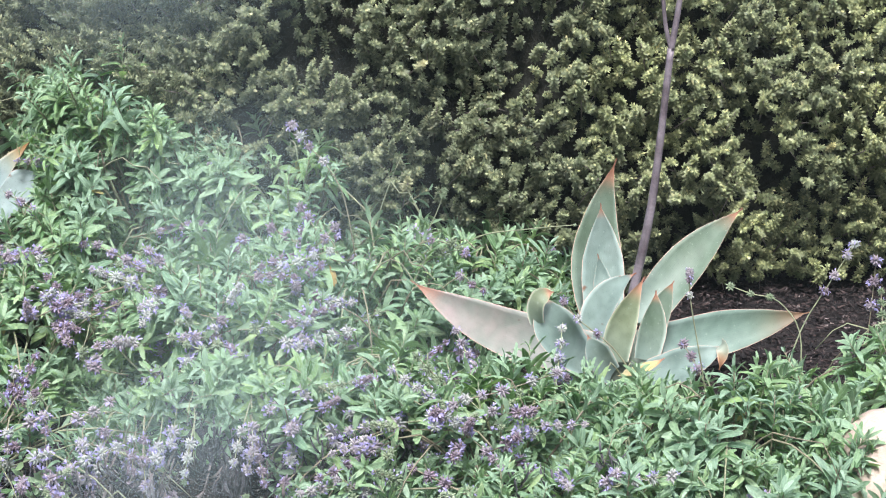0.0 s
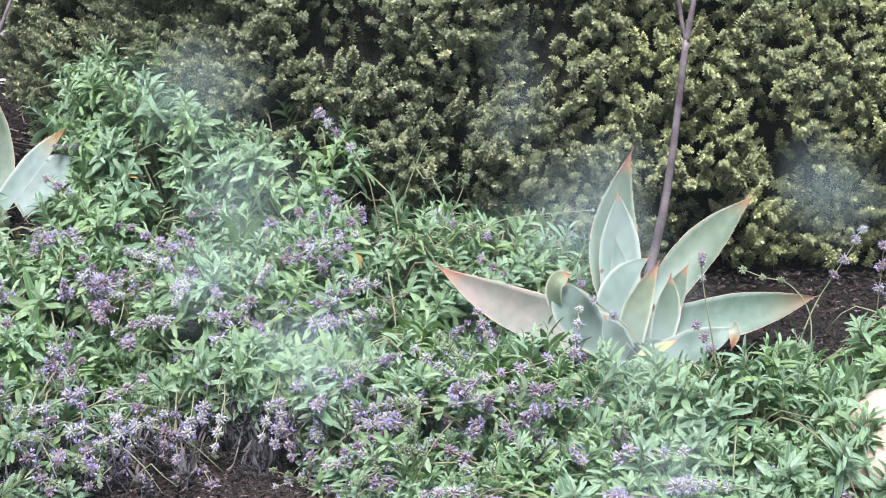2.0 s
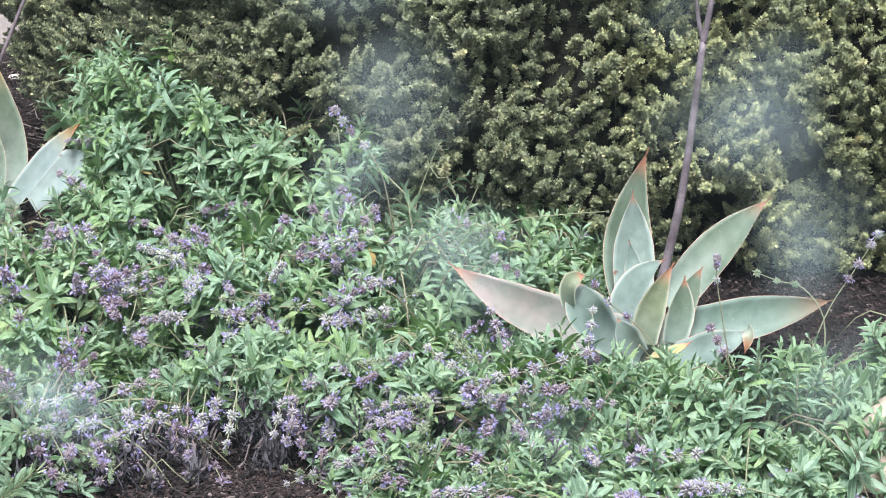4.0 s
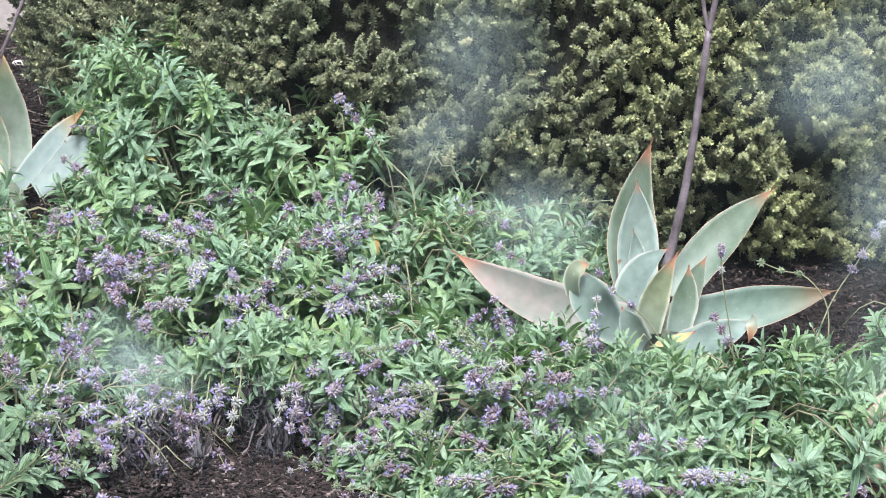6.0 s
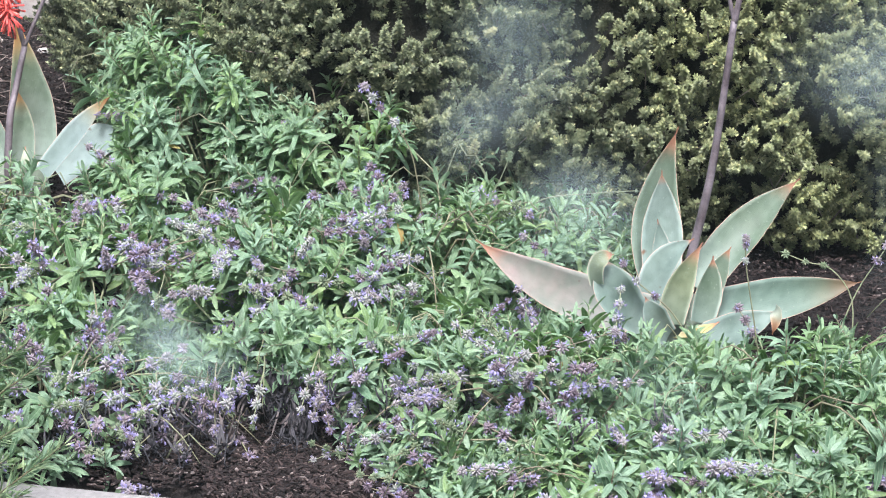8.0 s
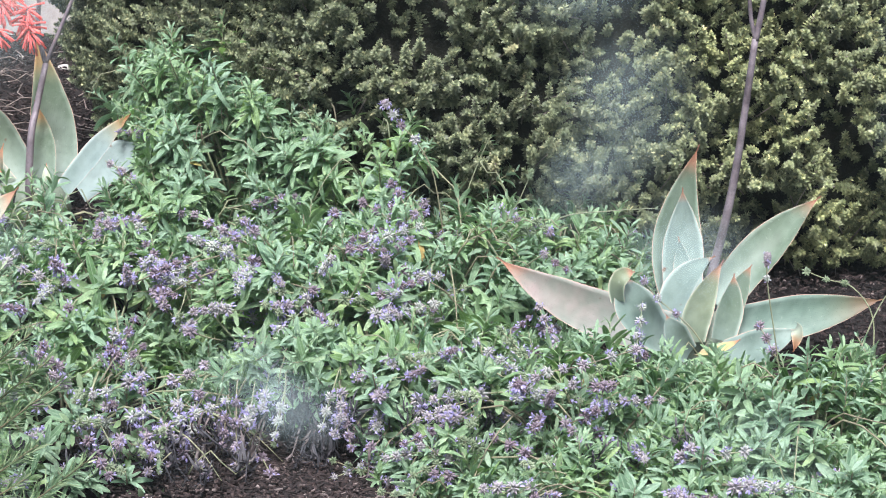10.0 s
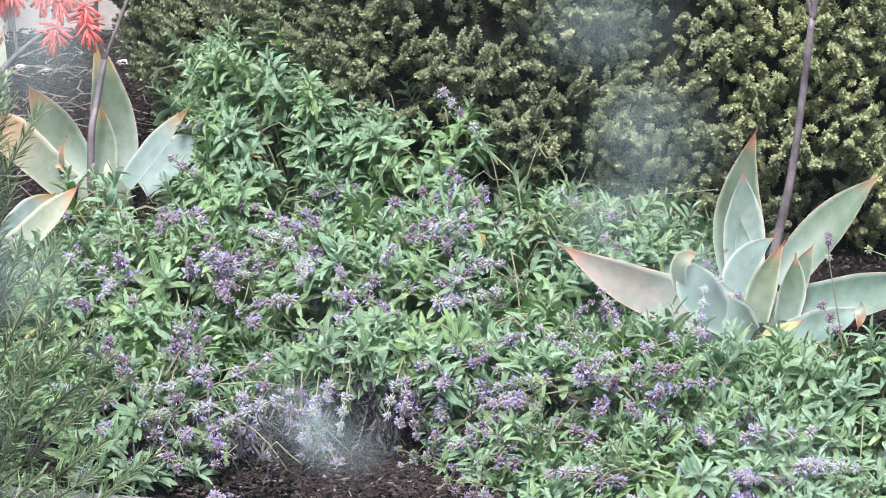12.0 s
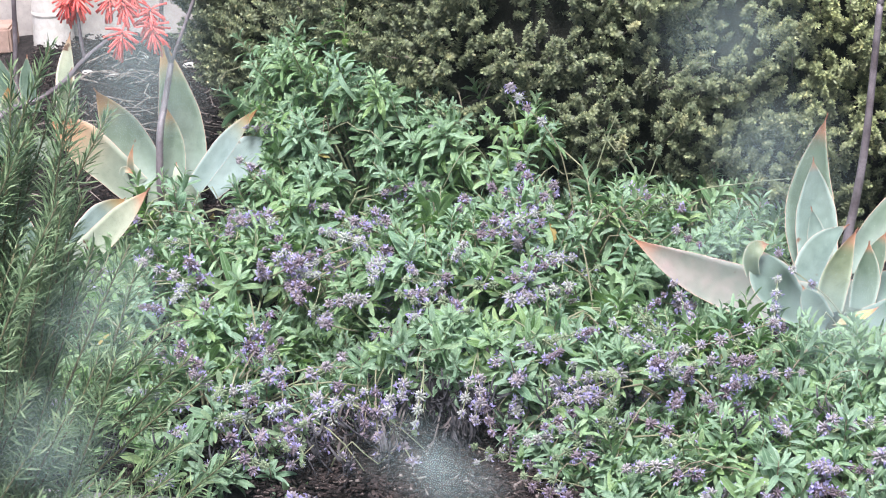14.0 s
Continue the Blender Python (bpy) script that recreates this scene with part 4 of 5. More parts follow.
def wilted_bundle(seed, mat, leaves=26):
    """A dead shoot hanging down: limp curled leaves that cling round a drooping stem."""
    rng = random.Random(seed)
    b = Build()
    b.add(*tube([(0, 0, 0.02), (0.002, 0, 0), (0.004, 0.002, -0.03), (0.003, 0, -0.055)], [0.0016, 0.0016, 0.0013, 0.0008], 5), 0)
    for k in range(leaves):
        le = rng.uniform(0.026, 0.042)
        v, f = blade(le, le * rng.uniform(0.17, 0.26), rng.uniform(0.5, 1.1), rng.uniform(0.2, 1.0), wave=rng.uniform(-0.3, 0.3), twist=rng.uniform(-1.4, 1.4))
        b.add(put(v, pose(0, 0, -0.055 * (k / leaves) ** 1.1, 0, 0, k * 137.5 + rng.uniform(-20, 20)) @ pose(rng.uniform(0.002, 0.009), 0, 0, rng.uniform(-60, 60), rng.uniform(52, 86), 0)), f, 0)
    return b.mesh("dried_shoot", [mat])


BUNDLES = [wilted_bundle(340 + k, DRIED_GREY) for k in range(4)]
BUNDLES_PALE = [wilted_bundle(350 + k, DRIED_PALE, 18) for k in range(2)]
SPIKES = [sage_spike(400 + k, 1 + k % 4, 3 + (k * 3) % 6) for k in range(12)] + [sage_spike(450 + k, 2 + k % 3, 1 + k % 2, green=True) for k in range(4)]

# centre x, y, half widths, height, shoots, flower spikes, dried shoots
MOUNDS = [
    (-0.47, 4.68, 0.22, 0.15, 0.405, 290, 5, 0),
    (-0.59, 4.86, 0.17, 0.13, 0.425, 250, 2, 0),
    (-0.22, 4.66, 0.28, 0.28, 0.37, 298, 10, 0),
    (-0.57, 4.58, 0.20, 0.20, 0.26, 185, 14, 0),
    (-0.68, 4.30, 0.30, 0.26, 0.20, 165, 80, 0),
    (-0.32, 4.26, 0.28, 0.26, 0.25, 275, 80, 0),
    (-0.08, 4.36, 0.20, 0.20, 0.26, 225, 30, 0),
    (-0.68, 3.90, 0.34, 0.21, 0.125, 100, 95, 18),
    (-0.16, 4.02, 0.26, 0.23, 0.18, 215, 110, 24),
    (0.12, 3.88, 0.30, 0.22, 0.16, 285, 60, 8),
    (0.53, 3.88, 0.28, 0.22, 0.152, 295, 10, 0),
    (0.12, 4.55, 0.24, 0.18, 0.20, 160, 8, 0),
    (0.88, 4.10, 0.20, 0.16, 0.165, 115, 5, 0),
    (-1.00, 4.22, 0.26, 0.30, 0.18, 130, 12, 0),
    (0.26, 3.68, 0.36, 0.14, 0.10, 195, 40, 0),
    (-0.86, 4.66, 0.15, 0.13, 0.17, 90, 8, 0),
    (0.34, 4.03, 0.15, 0.09, 0.125, 75, 5, 0),
]


# dense flower clusters: x, y and number of spikes
CLUSTERS = [(-0.60, 4.21, 11), (-0.71, 4.36, 5), (-0.58, 4.44, 3), (-0.74, 4.21, 4), (-0.65, 3.90, 7), (-0.70, 3.83, 3), (-0.56, 3.78, 9), (-0.64, 3.75, 5), (-0.19, 3.93, 11), (-0.22, 3.88, 6), (-0.39, 4.21, 5),
            (-0.32, 4.13, 5), (-0.25, 4.23, 6), (-0.19, 4.14, 7), (-0.28, 4.08, 5), (-0.15, 3.84, 6), (0.09, 3.83, 12), (0.02, 3.81, 6), (0.15, 3.83, 6), (-0.04, 3.69, 7), (0.12, 3.63, 6), (0.23, 3.59, 7), (0.30, 3.59, 6),
            (0.36, 3.68, 2), (-0.38, 3.97, 4), (-0.50, 4.51, 5), (-0.12, 4.35, 3), (-0.03, 4.19, 3), (0.04, 4.07, 3), (-0.34, 4.06, 4)]


def in_hollow(x, y):
    """The bare hollow at the bed's front, and two small gaps."""
    return any(((x - a) / c) ** 2 + ((y - b) / d) ** 2 < 1 for a, b, c, d in ((-0.30, 3.87, 0.135, 0.13), (-0.42, 3.80, 0.12, 0.09), (-0.585, 4.08, 0.070, 0.13), (-0.05, 4.06, 0.05, 0.06), (-0.10, 4.15, 0.04, 0.04), (0.20, 4.30, 0.05, 0.05), (-0.75, 4.73, 0.105, 0.16)))


def mound_height(index, x, y):
    """How high the mound of that index stands over the point x, y; 0 outside it."""
    a, b, rx, ry, h = MOUNDS[index][:5]
    q = math.hypot((x - a) / rx, (y - b) / ry)
    return h * math.sqrt(1 - q ** 2.4) if q < 1 else 0.0


def sage_plant(index, x, y, rx, ry, h, shoots, spikes, dead):
    rng = random.Random(700 + index)
    label = "spreading green sage with narrow leaves" if spikes < 15 else "spreading sage with narrow leaves and lavender flower whorls"
    plant = thing("sage_plant", (x, y, 0), label, "sage", "sage plants in the bed")

    def surface(low):
        a, q = rng.uniform(0, 2 * math.pi), math.sqrt(rng.random())
        u, v = q * math.cos(a), q * math.sin(a)
        z = h * math.sqrt(max(0.0, 1 - q ** 2.4)) * (1 - low) + 0.012 * noise.noise((x + u * 3, y + v * 3, 2.0)) + 0.01
        return u, v, z

    for k in range(shoots):
        u, v, z = surface(rng.random() ** 2 * 0.6)
        if in_hollow(x + u * rx, y + v * ry) and not (z > 0.12 and 3.86 < y + v * ry < 4.3):
            continue
        if -0.40 < x + u * rx < -0.17 and 3.80 < y + v * ry < 4.12 and z < 0.12:
            continue
        if noise.noise(((x + u * rx) * 7, (y + v * ry) * 7, 31.0)) < -0.12:
            z *= 0.40
        tilt = 12 + 42 * math.hypot(u, v) + rng.uniform(-22, 22)
        away = math.degrees(math.atan2(v * rx, u * rx)) + rng.uniform(-60, 60)
        m = pose(u * rx, v * ry, max(0.0, z - 0.055), 0, 0, away) @ pose(0, 0, 0, 0, tilt, 0) @ pose(0, 0, 0, 0, 0, rng.uniform(0, 360)) @ Matrix.Scale(rng.uniform(0.75, 1.2), 4)
        part("leafy_shoot", rng.choice(LONG if h > 0.40 and k % 5 == 0 else SLIM if x > 0.1 and k % 3 else SHOOTS), plant, m)
    spots = [surface(rng.random() * 0.15) for k in range(int(spikes * 0.5))]
    for cx, cy, number in CLUSTERS:
        if max(range(len(MOUNDS)), key=lambda i: mound_height(i, cx, cy)) == index and mound_height(index, cx, cy) > 0:
            for k in range(number):
                px, py = cx + rng.gauss(0, 0.026), cy + rng.gauss(0, 0.026)
                spots.append(((px - x) / rx, (py - y) / ry, mound_height(index, px, py) + rng.uniform(0.0, 0.025)))
    for u, v, z in spots:
        if in_hollow(x + u * rx, y + v * ry) or -0.40 < x + u * rx < -0.17 and 3.72 < y + v * ry < 4.10 and z < 0.125:
            continue
        tilt = 58 + 34 * math.hypot(u, v) + rng.uniform(-22, 22)
        away = math.degrees(math.atan2(v, u)) + rng.uniform(-50, 50)
        m = pose(u * rx, v * ry, max(0.005, z - 0.034), 0, 0, away) @ pose(0, 0, 0, 0, tilt, 0) @ pose(0, 0, 0, 0, 0, rng.uniform(0, 360)) @ Matrix.Scale(rng.uniform(0.8, 1.15), 4)
        part("flower_spike", rng.choice(SPIKES), plant, m)
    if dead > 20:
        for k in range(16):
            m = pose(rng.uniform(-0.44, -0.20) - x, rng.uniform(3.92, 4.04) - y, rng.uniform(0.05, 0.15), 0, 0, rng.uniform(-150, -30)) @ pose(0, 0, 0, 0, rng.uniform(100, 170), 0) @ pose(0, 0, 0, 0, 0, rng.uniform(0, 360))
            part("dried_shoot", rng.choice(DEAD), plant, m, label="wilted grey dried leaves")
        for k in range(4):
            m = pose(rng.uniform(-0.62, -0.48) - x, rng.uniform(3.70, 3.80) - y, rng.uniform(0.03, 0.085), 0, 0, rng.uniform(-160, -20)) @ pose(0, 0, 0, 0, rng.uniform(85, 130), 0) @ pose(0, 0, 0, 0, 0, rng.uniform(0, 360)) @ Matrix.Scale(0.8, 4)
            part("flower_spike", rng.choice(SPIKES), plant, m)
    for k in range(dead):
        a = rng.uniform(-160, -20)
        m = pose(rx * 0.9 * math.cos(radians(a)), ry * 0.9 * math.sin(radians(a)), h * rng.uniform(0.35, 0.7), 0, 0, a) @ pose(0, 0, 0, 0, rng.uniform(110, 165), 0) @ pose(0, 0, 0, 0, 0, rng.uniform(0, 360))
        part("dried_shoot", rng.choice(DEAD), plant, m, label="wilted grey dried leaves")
    for k in range(16 if h > 0.40 else 0):
        a, q = rng.uniform(-2.9, 0.6) if index else rng.uniform(-3.0, 3.0), rng.uniform(0.35, 0.95)
        u, v = q * math.cos(a), q * math.sin(a)
        if x + u * rx < -0.70:
            continue
        low = Vector((u * rx * 0.3, v * ry * 0.3, h * 0.45))
        tip = Vector((u * rx * 1.15, v * ry * 1.1, h * math.sqrt(1 - q ** 2.4) + rng.uniform(0.0, 0.045)))
        mid = low.lerp(tip, 0.5) + Vector((0, 0, 0.05))
        fine = [along(low, mid, tip, j / 6) for j in range(7)]
        part("stem", mesh_of("sage_stem", *tube(fine, [0.0030 - 0.0003 * j for j in range(7)], 5), [SAGE_STEM]), plant)
        for j in (3, 4, 5, 6):
            out = (fine[min(j + 1, 6)] - fine[j - 1]).normalized() + Vector((rng.uniform(-0.7, 0.7), rng.uniform(-0.9, 0.3), rng.uniform(0.0, 0.6))) * (0.9 if j < 6 else 0.3)
            m = Matrix.Translation(fine[j]) @ out.to_track_quat("Z", "Y").to_matrix().to_4x4() @ pose(0, 0, 0, 0, 0, rng.uniform(0, 360)) @ Matrix.Scale(rng.uniform(0.6, 0.95), 4)
            part("leafy_shoot", rng.choice(LONG if j == 6 else SHOOTS), plant, m)
    for k in range(10):
        u, v, z = surface(0.0)
        c, d = rng.uniform(-0.09, 0.09), rng.uniform(-0.09, 0.05)
        a = Vector((u * rx, v * ry, max(0.01, z - 0.04)))
        fine = [along(a, a + Vector((c * 0.4, d * 0.4, 0.085)), a + Vector((c * 1.5, d * 1.5, rng.uniform(-0.02, 0.035))), j / 6) for j in range(7)]
        part("stem", mesh_of("sage_stem", *tube(fine, [0.0016 - 0.00012 * j for j in range(7)], 5), [SAGE_STEM]), plant)
    for k in range(6):
        a = rng.uniform(0, 2 * math.pi)
        c, s = math.cos(a), math.sin(a)
        pts = [(0, 0, 0), (rx * 0.4 * c, ry * 0.4 * s, h * 0.75), (rx * 0.9 * c, ry * 0.9 * s, h * 0.6), (rx * 1.15 * c, ry * 1.15 * s, max(0.012, h * 0.15))]
        fine = [spline([Vector(p) for p in pts], j / 9) for j in range(10)]
        part("stem", mesh_of("sage_stem", *tube(fine, [0.0025 - 0.0002 * j for j in range(len(fine))], 5), [SAGE_STEM]), plant)
    return plant


PLANTS = [sage_plant(k, *row) for k, row in enumerate(MOUNDS)]


def long_spike(plant, points, marks, fresh, seed, r=0.011, green=False, thick=0.0014):
    """One flower stem through points, with whorls at the marks along it (0 to 1)."""
    rng = random.Random(seed)
    b = Build()
    pts = [Vector(p) - plant.location for p in points]
    path = lambda q: spline(pts, q)
    soft = [path(k / 16) for k in range(17)]
    b.add(*tube(soft, [thick * (1.1 - 0.5 * k / 16) for k in range(17)], 5), 2)
    mats = [BUD if green else CALYX, PETAL, SAGE_STEM, SAGE]
    spike = part("flower_spike", b.mesh("flower_spike", mats), plant)
    for q in marks:
        w = Build()
        flower_whorl(w, rng, pose(0, 0, 0, rng.uniform(-30, 30), rng.uniform(-30, 30), 0), r * rng.uniform(0.8, 1.1), fresh)
        part("whorl", w.mesh("whorl", mats), spike, Matrix.Translation(path(q)))
    return spike


long_spike(PLANTS[2], [(-0.07, 4.42, 0.16), (-0.094, 4.42, 0.311), (-0.128, 4.42, 0.379), (-0.154, 4.42, 0.408), (-0.187, 4.42, 0.455)], (0.52, 0.76, 0.86, 0.96), 9, 1)
long_spike(PLANTS[10], [(0.505, 3.96, 0.04), (0.499, 3.95, 0.137), (0.470, 3.95, 0.294), (0.467, 3.95, 0.345)], (0.70, 0.84, 0.93, 0.99), 4, 2, 0.009)
long_spike(PLANTS[12], [(0.66, 4.20, 0.03), (0.704, 4.25, 0.129), (0.745, 4.25, 0.207), (0.789, 4.25, 0.285)], (0.62, 0.74, 0.88, 0.98), 6, 3)
long_spike(PLANTS[12], [(0.70, 4.22, 0.03), (0.70, 4.25, 0.12), (0.66, 4.25, 0.178), (0.613, 4.25, 0.192), (0.573, 4.25, 0.208)], (0.58, 0.76, 0.97), 0, 4, 0.010, True)
long_spike(PLANTS[12], [(0.80, 4.20, 0.03), (0.815, 4.22, 0.15), (0.82, 4.22, 0.27)], (0.62, 0.78, 0.95), 8, 5)
long_spike(PLANTS[9], [(0.404, 4.06, 0.10), (0.363, 4.06, 0.162), (0.331, 4.06, 0.193), (0.298, 4.06, 0.221), (0.272, 4.06, 0.254)], (0.50, 0.75, 0.97), 6, 6, 0.009)
long_spike(PLANTS[11], [(0.013, 4.45, 0.12), (0.043, 4.45, 0.215), (0.068, 4.45, 0.271), (0.085, 4.45, 0.318)], (0.90, 0.98), 0, 7, 0.009, True)
long_spike(PLANTS[11], [(-0.029, 4.40, 0.15), (0.022, 4.40, 0.222), (0.061, 4.40, 0.240), (0.094, 4.40, 0.232), (0.121, 4.40, 0.215)], (0.50, 0.75, 0.98), 7, 8, 0.010)
long_spike(PLANTS[11], [(0.10, 4.50, 0.17), (0.149, 4.50, 0.213), (0.234, 4.50, 0.226), (0.324, 4.50, 0.234)], (0.99,), 0, 9, 0.005, True)
long_spike(PLANTS[11], [(-0.04, 4.50, 0.20), (-0.034, 4.50, 0.253), (-0.012, 4.50, 0.32), (0.006, 4.50, 0.364)], (), 0, 10)
long_spike(PLANTS[6], [(0.06, 4.28, 0.18), (0.108, 4.255, 0.226), (0.128, 4.25, 0.212), (0.149, 4.25, 0.200)], (0.33, 0.66, 0.97), 3, 11, 0.009)
long_spike(PLANTS[9], [(0.06, 3.80, 0.14), (0.09, 3.75, 0.203), (0.157, 3.75, 0.222), (0.255, 3.76, 0.252)], (0.30, 0.42, 0.55, 0.68, 0.82, 0.95), 7, 12)

# stems that hang over the bare hollow
long_spike(PLANTS[7], [(-0.451, 3.86, 0.114), (-0.476, 3.86, 0.078), (-0.485, 3.86, 0.036), (-0.478, 3.837, 0.018), (-0.459, 3.781, 0.018), (-0.44, 3.737, 0.018)], (0.42, 0.62, 0.81, 0.98), 7, 40, 0.0125, False, 0.0017)
long_spike(PLANTS[7], [(-0.424, 3.87, 0.126), (-0.438, 3.87, 0.093), (-0.439, 3.87, 0.07), (-0.434, 3.87, 0.046), (-0.42, 3.87, 0.023), (-0.411, 3.829, 0.018)], (0.42, 0.62, 0.80, 0.98), 8, 41, 0.0125, False, 0.0017)
long_spike(PLANTS[8], [(-0.387, 3.86, 0.143), (-0.405, 3.86, 0.103), (-0.401, 3.86, 0.058), (-0.38, 3.86, 0.026), (-0.36, 3.816, 0.018), (-0.338, 3.747, 0.018)], (0.42, 0.62, 0.81, 0.98), 7, 42, 0.0125, False, 0.0017)
long_spike(PLANTS[8], [(-0.371, 3.87, 0.111), (-0.393, 3.87, 0.075), (-0.4, 3.87, 0.054)], (0.97,), 0, 43, 0.0120, True, 0.0017)
long_spike(PLANTS[7], [(-0.495, 3.88, 0.099), (-0.557, 3.88, 0.054), (-0.591, 3.88, 0.043), (-0.629, 3.861, 0.018), (-0.653, 3.808, 0.018), (-0.675, 3.747, 0.018)], (0.55, 0.68, 0.82, 0.97), 8, 44, 0.0125, False, 0.0017)
long_spike(PLANTS[7], [(-0.596, 3.95, 0.141), (-0.595, 3.95, 0.108), (-0.593, 3.95, 0.086), (-0.587, 3.95, 0.07)], (0.10, 0.60, 0.97), 5, 45, 0.0125, False, 0.0017)
long_spike(PLANTS[7], [(-0.623, 3.98, 0.175), (-0.626, 3.98, 0.152), (-0.629, 3.98, 0.128), (-0.632, 3.98, 0.109)], (0.20, 0.55, 0.97), 8, 46, 0.0125, False, 0.0017)
long_spike(PLANTS[8], [(-0.366, 3.9, 0.189), (-0.371, 3.9, 0.147), (-0.369, 3.9, 0.124)], (0.40, 0.72, 0.98), 6, 47, 0.0135, False, 0.0017)
long_spike(PLANTS[8], [(-0.271, 3.88, 0.125), (-0.273, 3.88, 0.092), (-0.271, 3.88, 0.069), (-0.267, 3.88, 0.031)], (0.30, 0.62, 0.97), 8, 48, 0.0125, False, 0.0017)
hang_rng = random.Random(66)
for k in range(34):
    x, y, z = hang_rng.uniform(-0.43, -0.16), hang_rng.uniform(3.87, 4.02), hang_rng.uniform(0.115, 0.165)
    plant = PLANTS[7] if x < -0.42 else PLANTS[8]
    m = Matrix.Translation(Vector((x, y, z)) - plant.location) @ pose(0, 0, 0, 0, 0, hang_rng.uniform(-140, -40)) @ pose(0, 0, 0, 0, hang_rng.uniform(50, 95), 0) @ pose(0, 0, 0, 0, 0, hang_rng.uniform(0, 360)) @ Matrix.Scale(hang_rng.uniform(0.7, 1.0), 4)
    part("leafy_shoot", hang_rng.choice(SHOOTS), plant, m)
for k in range(5):
    x = -0.60 + 0.050 * k + hang_rng.uniform(-0.012, 0.012)
    sway, low = hang_rng.uniform(-0.03, 0.03), hang_rng.uniform(0.012, 0.045)
    start, y = Vector((x, 3.90 + hang_rng.uniform(-0.02, 0.02), hang_rng.uniform(0.105, 0.14))), hang_rng.uniform(3.76, 3.84)
    bend = [along(start, (x + sway * 0.3, start.y - 0.10, start.z + 0.05), (x + sway, y, low), j / 4) for j in range(5)]
    long_spike(PLANTS[7] if x < -0.42 else PLANTS[8], bend, (0.55, 0.72, 0.86, 0.98), 5 + k % 4, 70 + k, 0.0120, False, 0.0016)
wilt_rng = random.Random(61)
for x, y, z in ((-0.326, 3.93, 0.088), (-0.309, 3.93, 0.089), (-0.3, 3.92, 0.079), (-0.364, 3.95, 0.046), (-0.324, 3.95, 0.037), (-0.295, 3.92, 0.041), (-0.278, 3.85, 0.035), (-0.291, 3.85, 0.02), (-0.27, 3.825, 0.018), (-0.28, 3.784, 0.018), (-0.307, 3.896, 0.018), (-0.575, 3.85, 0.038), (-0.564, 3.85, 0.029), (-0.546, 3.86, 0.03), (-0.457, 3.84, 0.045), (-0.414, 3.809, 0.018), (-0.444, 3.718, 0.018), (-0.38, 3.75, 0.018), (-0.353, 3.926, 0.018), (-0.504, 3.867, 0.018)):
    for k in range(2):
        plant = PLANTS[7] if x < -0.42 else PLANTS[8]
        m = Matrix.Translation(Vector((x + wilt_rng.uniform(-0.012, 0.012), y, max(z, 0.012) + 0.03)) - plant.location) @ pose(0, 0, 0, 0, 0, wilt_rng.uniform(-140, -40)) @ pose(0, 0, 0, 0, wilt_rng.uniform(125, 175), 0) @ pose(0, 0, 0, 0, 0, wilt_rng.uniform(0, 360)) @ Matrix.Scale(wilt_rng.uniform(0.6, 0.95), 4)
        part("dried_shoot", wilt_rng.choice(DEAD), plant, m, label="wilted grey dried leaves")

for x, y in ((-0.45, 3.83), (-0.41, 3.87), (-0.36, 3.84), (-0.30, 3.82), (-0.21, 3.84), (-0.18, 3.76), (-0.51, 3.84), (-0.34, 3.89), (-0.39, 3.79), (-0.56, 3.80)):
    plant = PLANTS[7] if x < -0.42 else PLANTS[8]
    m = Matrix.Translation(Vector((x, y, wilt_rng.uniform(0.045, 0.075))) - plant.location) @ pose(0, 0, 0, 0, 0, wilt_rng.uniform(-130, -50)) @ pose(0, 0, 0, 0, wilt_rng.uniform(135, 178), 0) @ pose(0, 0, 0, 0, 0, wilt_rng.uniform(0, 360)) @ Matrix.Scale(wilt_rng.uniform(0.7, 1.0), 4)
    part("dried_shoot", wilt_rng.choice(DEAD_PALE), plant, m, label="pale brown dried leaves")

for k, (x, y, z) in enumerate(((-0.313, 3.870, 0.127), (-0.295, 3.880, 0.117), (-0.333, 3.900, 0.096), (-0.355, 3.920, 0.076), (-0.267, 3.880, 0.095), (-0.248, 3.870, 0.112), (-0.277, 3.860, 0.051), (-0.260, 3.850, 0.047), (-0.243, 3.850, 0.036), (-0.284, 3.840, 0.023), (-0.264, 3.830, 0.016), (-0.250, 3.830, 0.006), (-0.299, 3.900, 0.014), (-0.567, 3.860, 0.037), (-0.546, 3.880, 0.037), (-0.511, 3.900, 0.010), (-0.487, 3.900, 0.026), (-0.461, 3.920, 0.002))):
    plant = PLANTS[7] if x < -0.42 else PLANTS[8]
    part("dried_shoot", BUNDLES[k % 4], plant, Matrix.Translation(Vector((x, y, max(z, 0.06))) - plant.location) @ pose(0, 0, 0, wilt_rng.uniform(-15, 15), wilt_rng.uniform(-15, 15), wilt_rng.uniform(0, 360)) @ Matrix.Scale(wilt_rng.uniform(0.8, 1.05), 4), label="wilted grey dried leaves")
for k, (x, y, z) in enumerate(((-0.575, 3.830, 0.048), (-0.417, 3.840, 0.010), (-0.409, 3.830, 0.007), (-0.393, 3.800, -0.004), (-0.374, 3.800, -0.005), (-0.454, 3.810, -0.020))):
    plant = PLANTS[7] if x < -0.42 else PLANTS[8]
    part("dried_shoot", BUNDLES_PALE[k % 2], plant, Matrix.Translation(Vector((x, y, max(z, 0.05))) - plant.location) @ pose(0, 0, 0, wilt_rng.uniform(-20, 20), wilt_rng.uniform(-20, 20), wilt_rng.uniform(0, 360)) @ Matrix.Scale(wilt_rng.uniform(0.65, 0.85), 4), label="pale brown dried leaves")

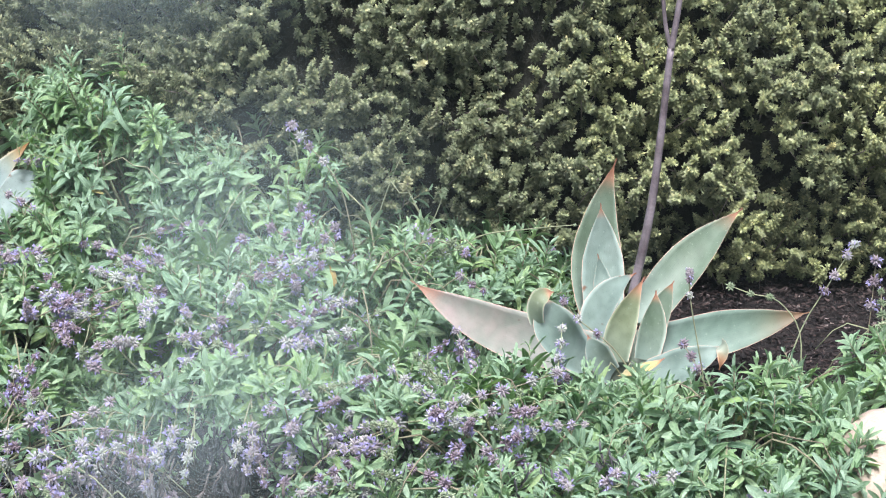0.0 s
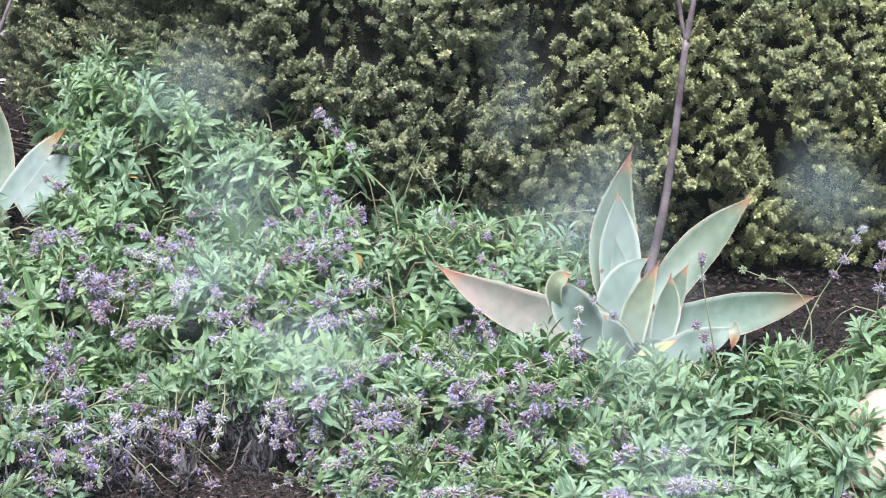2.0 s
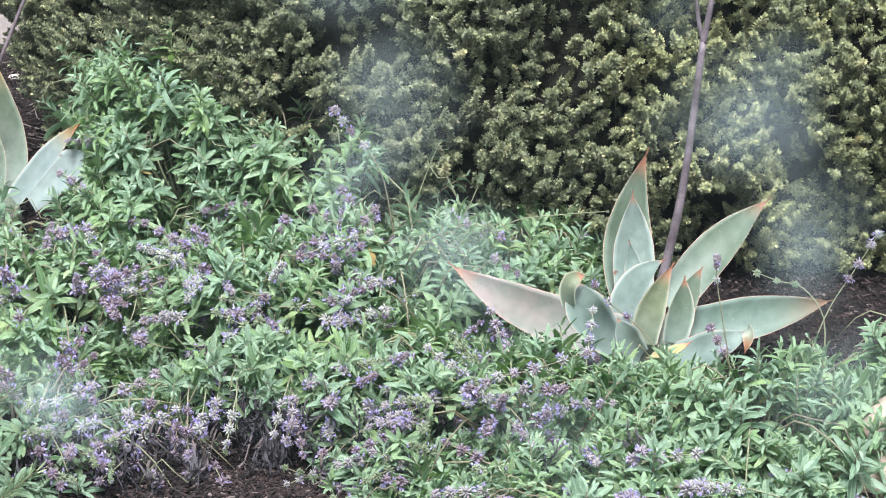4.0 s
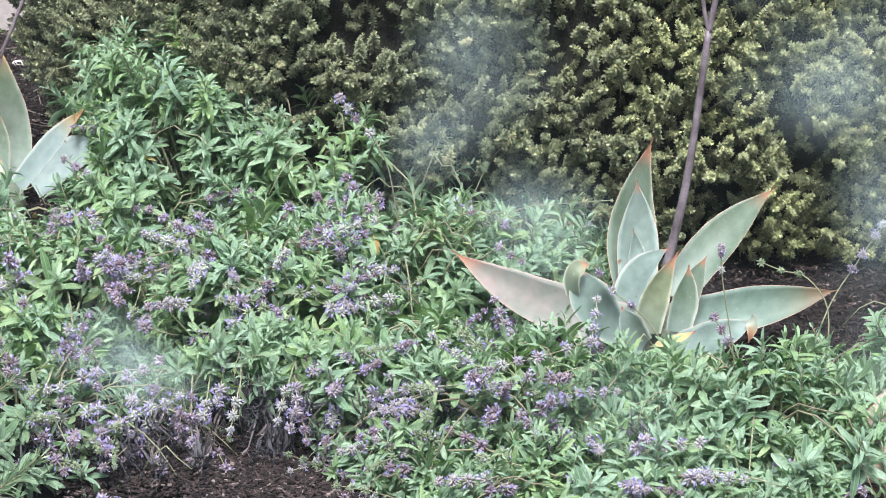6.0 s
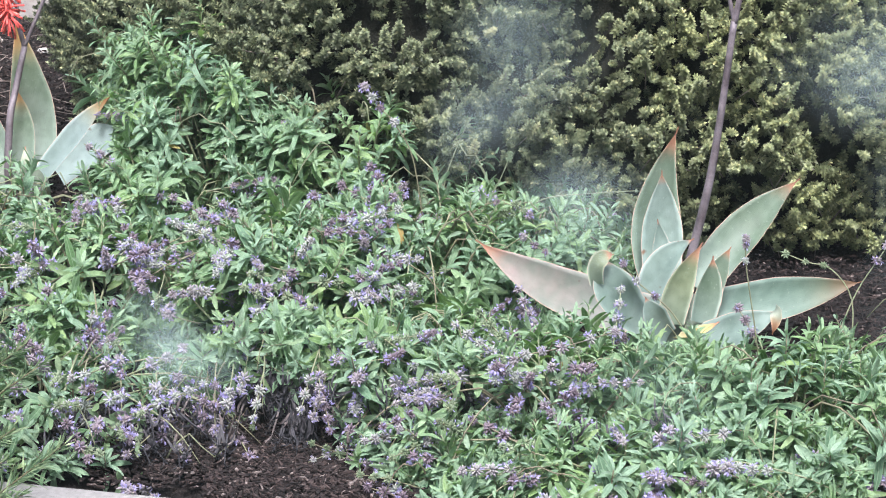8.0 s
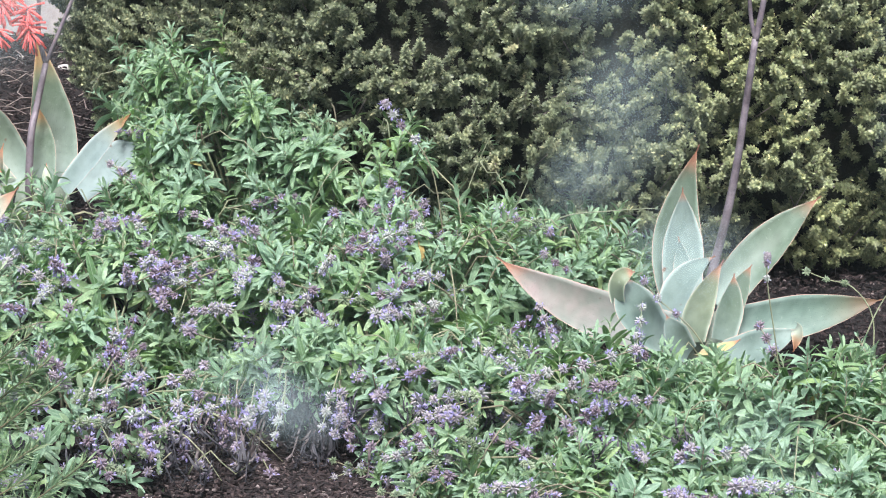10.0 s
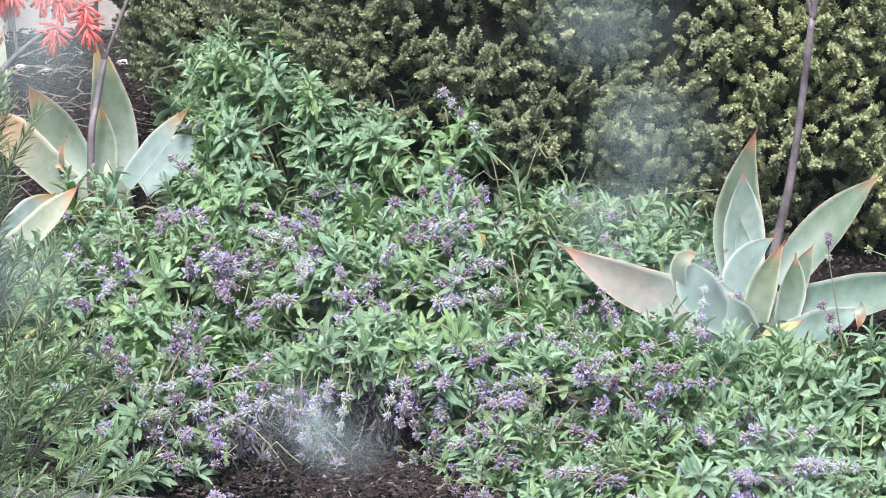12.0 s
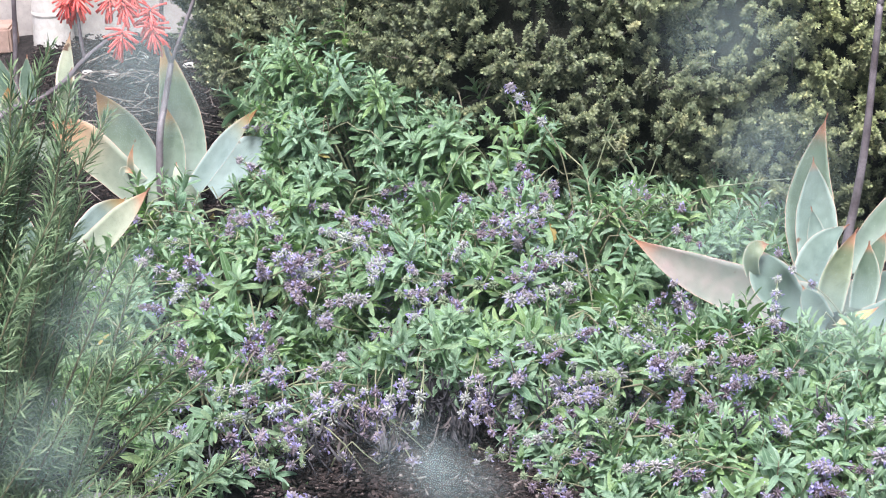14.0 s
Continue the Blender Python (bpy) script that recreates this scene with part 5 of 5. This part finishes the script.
for k, (x, y, z) in enumerate(((-0.356, 3.800, 0.116), (-0.335, 3.790, 0.101), (-0.372, 3.790, 0.087), (-0.418, 3.790, 0.073), (-0.397, 3.780, 0.054), (-0.225, 3.800, 0.119), (-0.217, 3.780, 0.098), (-0.237, 3.780, 0.081), (-0.257, 3.800, 0.115))):
    plant = PLANTS[7] if x < -0.42 else PLANTS[8]
    turn = pose(0, 0, 0, 0, 0, wilt_rng.uniform(-120, -60)) @ pose(0, 0, 0, 0, wilt_rng.uniform(105, 135), 0)
    part("flower_spike", SPIKES[(1, 2, 5, 6, 9, 10, 3)[k % 7]], plant, Matrix.Translation(Vector((x, y, z)) - plant.location) @ turn @ Matrix.Translation((0, 0, -0.085)))

YELLOW = foliage("yellowed_leaf", [(0.0, (0.30, 0.19, 0.07)), (0.6, (0.36, 0.30, 0.11)), (1.0, (0.36, 0.37, 0.15))], 0.6, 0.2)
yv, yf = blade(0.040, 0.012, 0.3, 0.8, wave=0.1)
yellow_mesh = mesh_of("yellow_leaf", yv, yf, [YELLOW])
yellow_rng = random.Random(91)
for plant, (x, y, r1, r2, h, *_) in zip(PLANTS, MOUNDS):
    for k in range(1):
        u, v = yellow_rng.uniform(-0.6, 0.6), yellow_rng.uniform(-0.7, 0.3)
        z = h * math.sqrt(1 - min(0.95, u * u + v * v)) - 0.01
        part("leaf", yellow_mesh, plant, pose(u * r1, v * r2, z, yellow_rng.uniform(-40, 40), yellow_rng.uniform(-30, 40), yellow_rng.uniform(0, 360)), label="yellowed sage leaf")


# ------------------------------------------------------------------ rosemary
def rosemary_branch(points, seed, needle=0.036):
    rng = random.Random(seed)
    b = Build()
    pts = [Vector(p) for p in points]
    total = sum((q - p).length for p, q in zip(pts, pts[1:]))
    n = max(8, int(total / 0.05))
    fine = [along(*pts, k / n) for k in range(n + 1)]
    b.add(*tube(fine, [0.0035 - 0.0025 * k / n for k in range(n + 1)], 5), 1)
    count = int(total / 0.0019)
    for k in range(count):
        s = 0.25 + 0.75 * k / count
        p = along(*pts, s)
        d = (along(*pts, min(1, s + 0.01)) - along(*pts, s - 0.01)).normalized()
        frame_q = d.to_track_quat("Z", "Y").to_matrix().to_4x4()
        le = needle * rng.uniform(0.75, 1.15) * (1 - 0.45 * max(0, (s - 0.85) / 0.15))
        v, f = slip(le, 0.0028, rng.uniform(-0.35, 0.25))
        lean = rng.uniform(15, 55) + 20 * max(0, (s - 0.85) / 0.15)
        b.add(put(v, Matrix.Translation(p) @ frame_q @ pose(0, 0, 0, 0, 0, k * 137.5 + rng.uniform(-30, 30)) @ pose(0.0015, 0, 0, rng.uniform(-40, 40), -lean, 0)), f, 0)
    return b.mesh("rosemary_branch", [ROSEMARY, ROSE_STEM])


def rosemary():
    rng = random.Random(77)
    base = Vector((-0.95, 3.20, 0.0))
    bush = thing("rosemary_bush", base, "upright rosemary bush with dark green needle leaves", "rosemary")
    tips = [(-0.762, 3.30, 0.864), (-0.694, 3.32, 0.762), (-0.82, 3.3, 0.834), (-0.797, 3.25, 0.753), (-0.736, 3.28, 0.653), (-0.675, 3.3, 0.534), (-0.775, 3.2, 0.60), (-0.635, 3.3, 0.439), (-0.673, 3.25, 0.466),
            (-0.716, 3.2, 0.45), (-0.588, 3.3, 0.369), (-0.826, 3.15, 0.50), (-0.86, 3.3, 0.62), (-0.733, 3.35, 0.519), (-0.623, 3.25, 0.29), (-0.789, 3.15, 0.36), (-0.545, 3.2, 0.291), (-0.73, 3.15, 0.28), (-0.634, 3.2, 0.26)]
    for k in range(22):
        tips.append((rng.uniform(-0.90, -0.72), rng.uniform(3.2, 3.38), rng.uniform(0.50, 0.84)))
    for k in range(9):
        tips.append((rng.uniform(-0.80, -0.60), rng.uniform(3.1, 3.35), rng.uniform(0.16, 0.46)))
    for k in range(28):
        tips.append((rng.uniform(-1.2, -0.66), rng.uniform(3.02, 3.40), rng.uniform(0.22, 0.74)))
    for k, tip in enumerate(tips):
        tip = Vector(tip) - base
        foot = Vector((rng.uniform(-0.06, 0.06), rng.uniform(-0.06, 0.06), 0))
        mid = foot + (tip - foot) * 0.45 + Vector((rng.uniform(-0.12, 0.05), rng.uniform(-0.07, 0.07), 0.02 * tip.z))
        part("branch", rosemary_branch([foot, mid, tip], 800 + k), bush)
    return bush


rosemary()

# ------------------------------------------------------------------ small things on the soil


def rock(name, place, size, seed, mat, label):
    bm = bmesh.new()
    bmesh.ops.create_icosphere(bm, subdivisions=3, radius=1)
    for v in bm.verts:
        d = 1 + 0.22 * noise.noise(v.co * 1.3 + Vector((seed, 0, 0))) + 0.07 * noise.noise(v.co * 4 + Vector((0, seed, 0)))
        v.co = Vector((v.co.x * size[0], v.co.y * size[1], v.co.z * size[2])) * d
    me = bpy.data.meshes.new(name)
    bm.to_mesh(me)
    bm.free()
    me.materials.append(mat)
    me.polygons.foreach_set("use_smooth", np.full(len(me.polygons), True))
    ob = new(name, me)
    ob.location = place
    return tagged(ob, label, "stone")


rock("sandstone_boulder", (0.815, 3.83, 0.035), (0.15, 0.12, 0.12), 2.0, SANDSTONE, "tan sandstone boulder half hidden by sage")
for k, (x, y, s) in enumerate(((-1.196, 6.245, 0.012), (-1.319, 6.114, 0.018), (-1.065, 6.155, 0.020), (-1.247, 6.071, 0.018), (-0.975, 5.972, 0.012))):
    rock("pebble", (x, y, 0.008), (s * 0.9, s * 0.6, s * 0.4), 5.0 + k, PEBBLE, "small white pebble on the soil")


def twigs():
    rng = random.Random(55)
    for k in range(130):
        x, y = rng.uniform(-1.35, -0.62), rng.uniform(5.1, 6.3)
        a, le = rng.gauss(0, 45), rng.uniform(0.03, 0.17)
        pts = [(-le / 2, 0, 0.006), (-le / 6, rng.uniform(-0.015, 0.015), rng.uniform(0.006, 0.03)), (le / 6, rng.uniform(-0.015, 0.015), rng.uniform(0.006, 0.03)), (le / 2, 0, 0.006)]
        ob = new("twig", mesh_of("twig", *tube(pts, [q * rng.uniform(0.5, 1.3) for q in (0.0021, 0.0019, 0.0016, 0.0009)], 5), [TWIG]))
        ob.matrix_basis = pose(x, y, 0.005, 0, 0, a)
        tagged(ob, "dry grey twig lying on the mulch", "twig", "twigs on the mulch")


twigs()
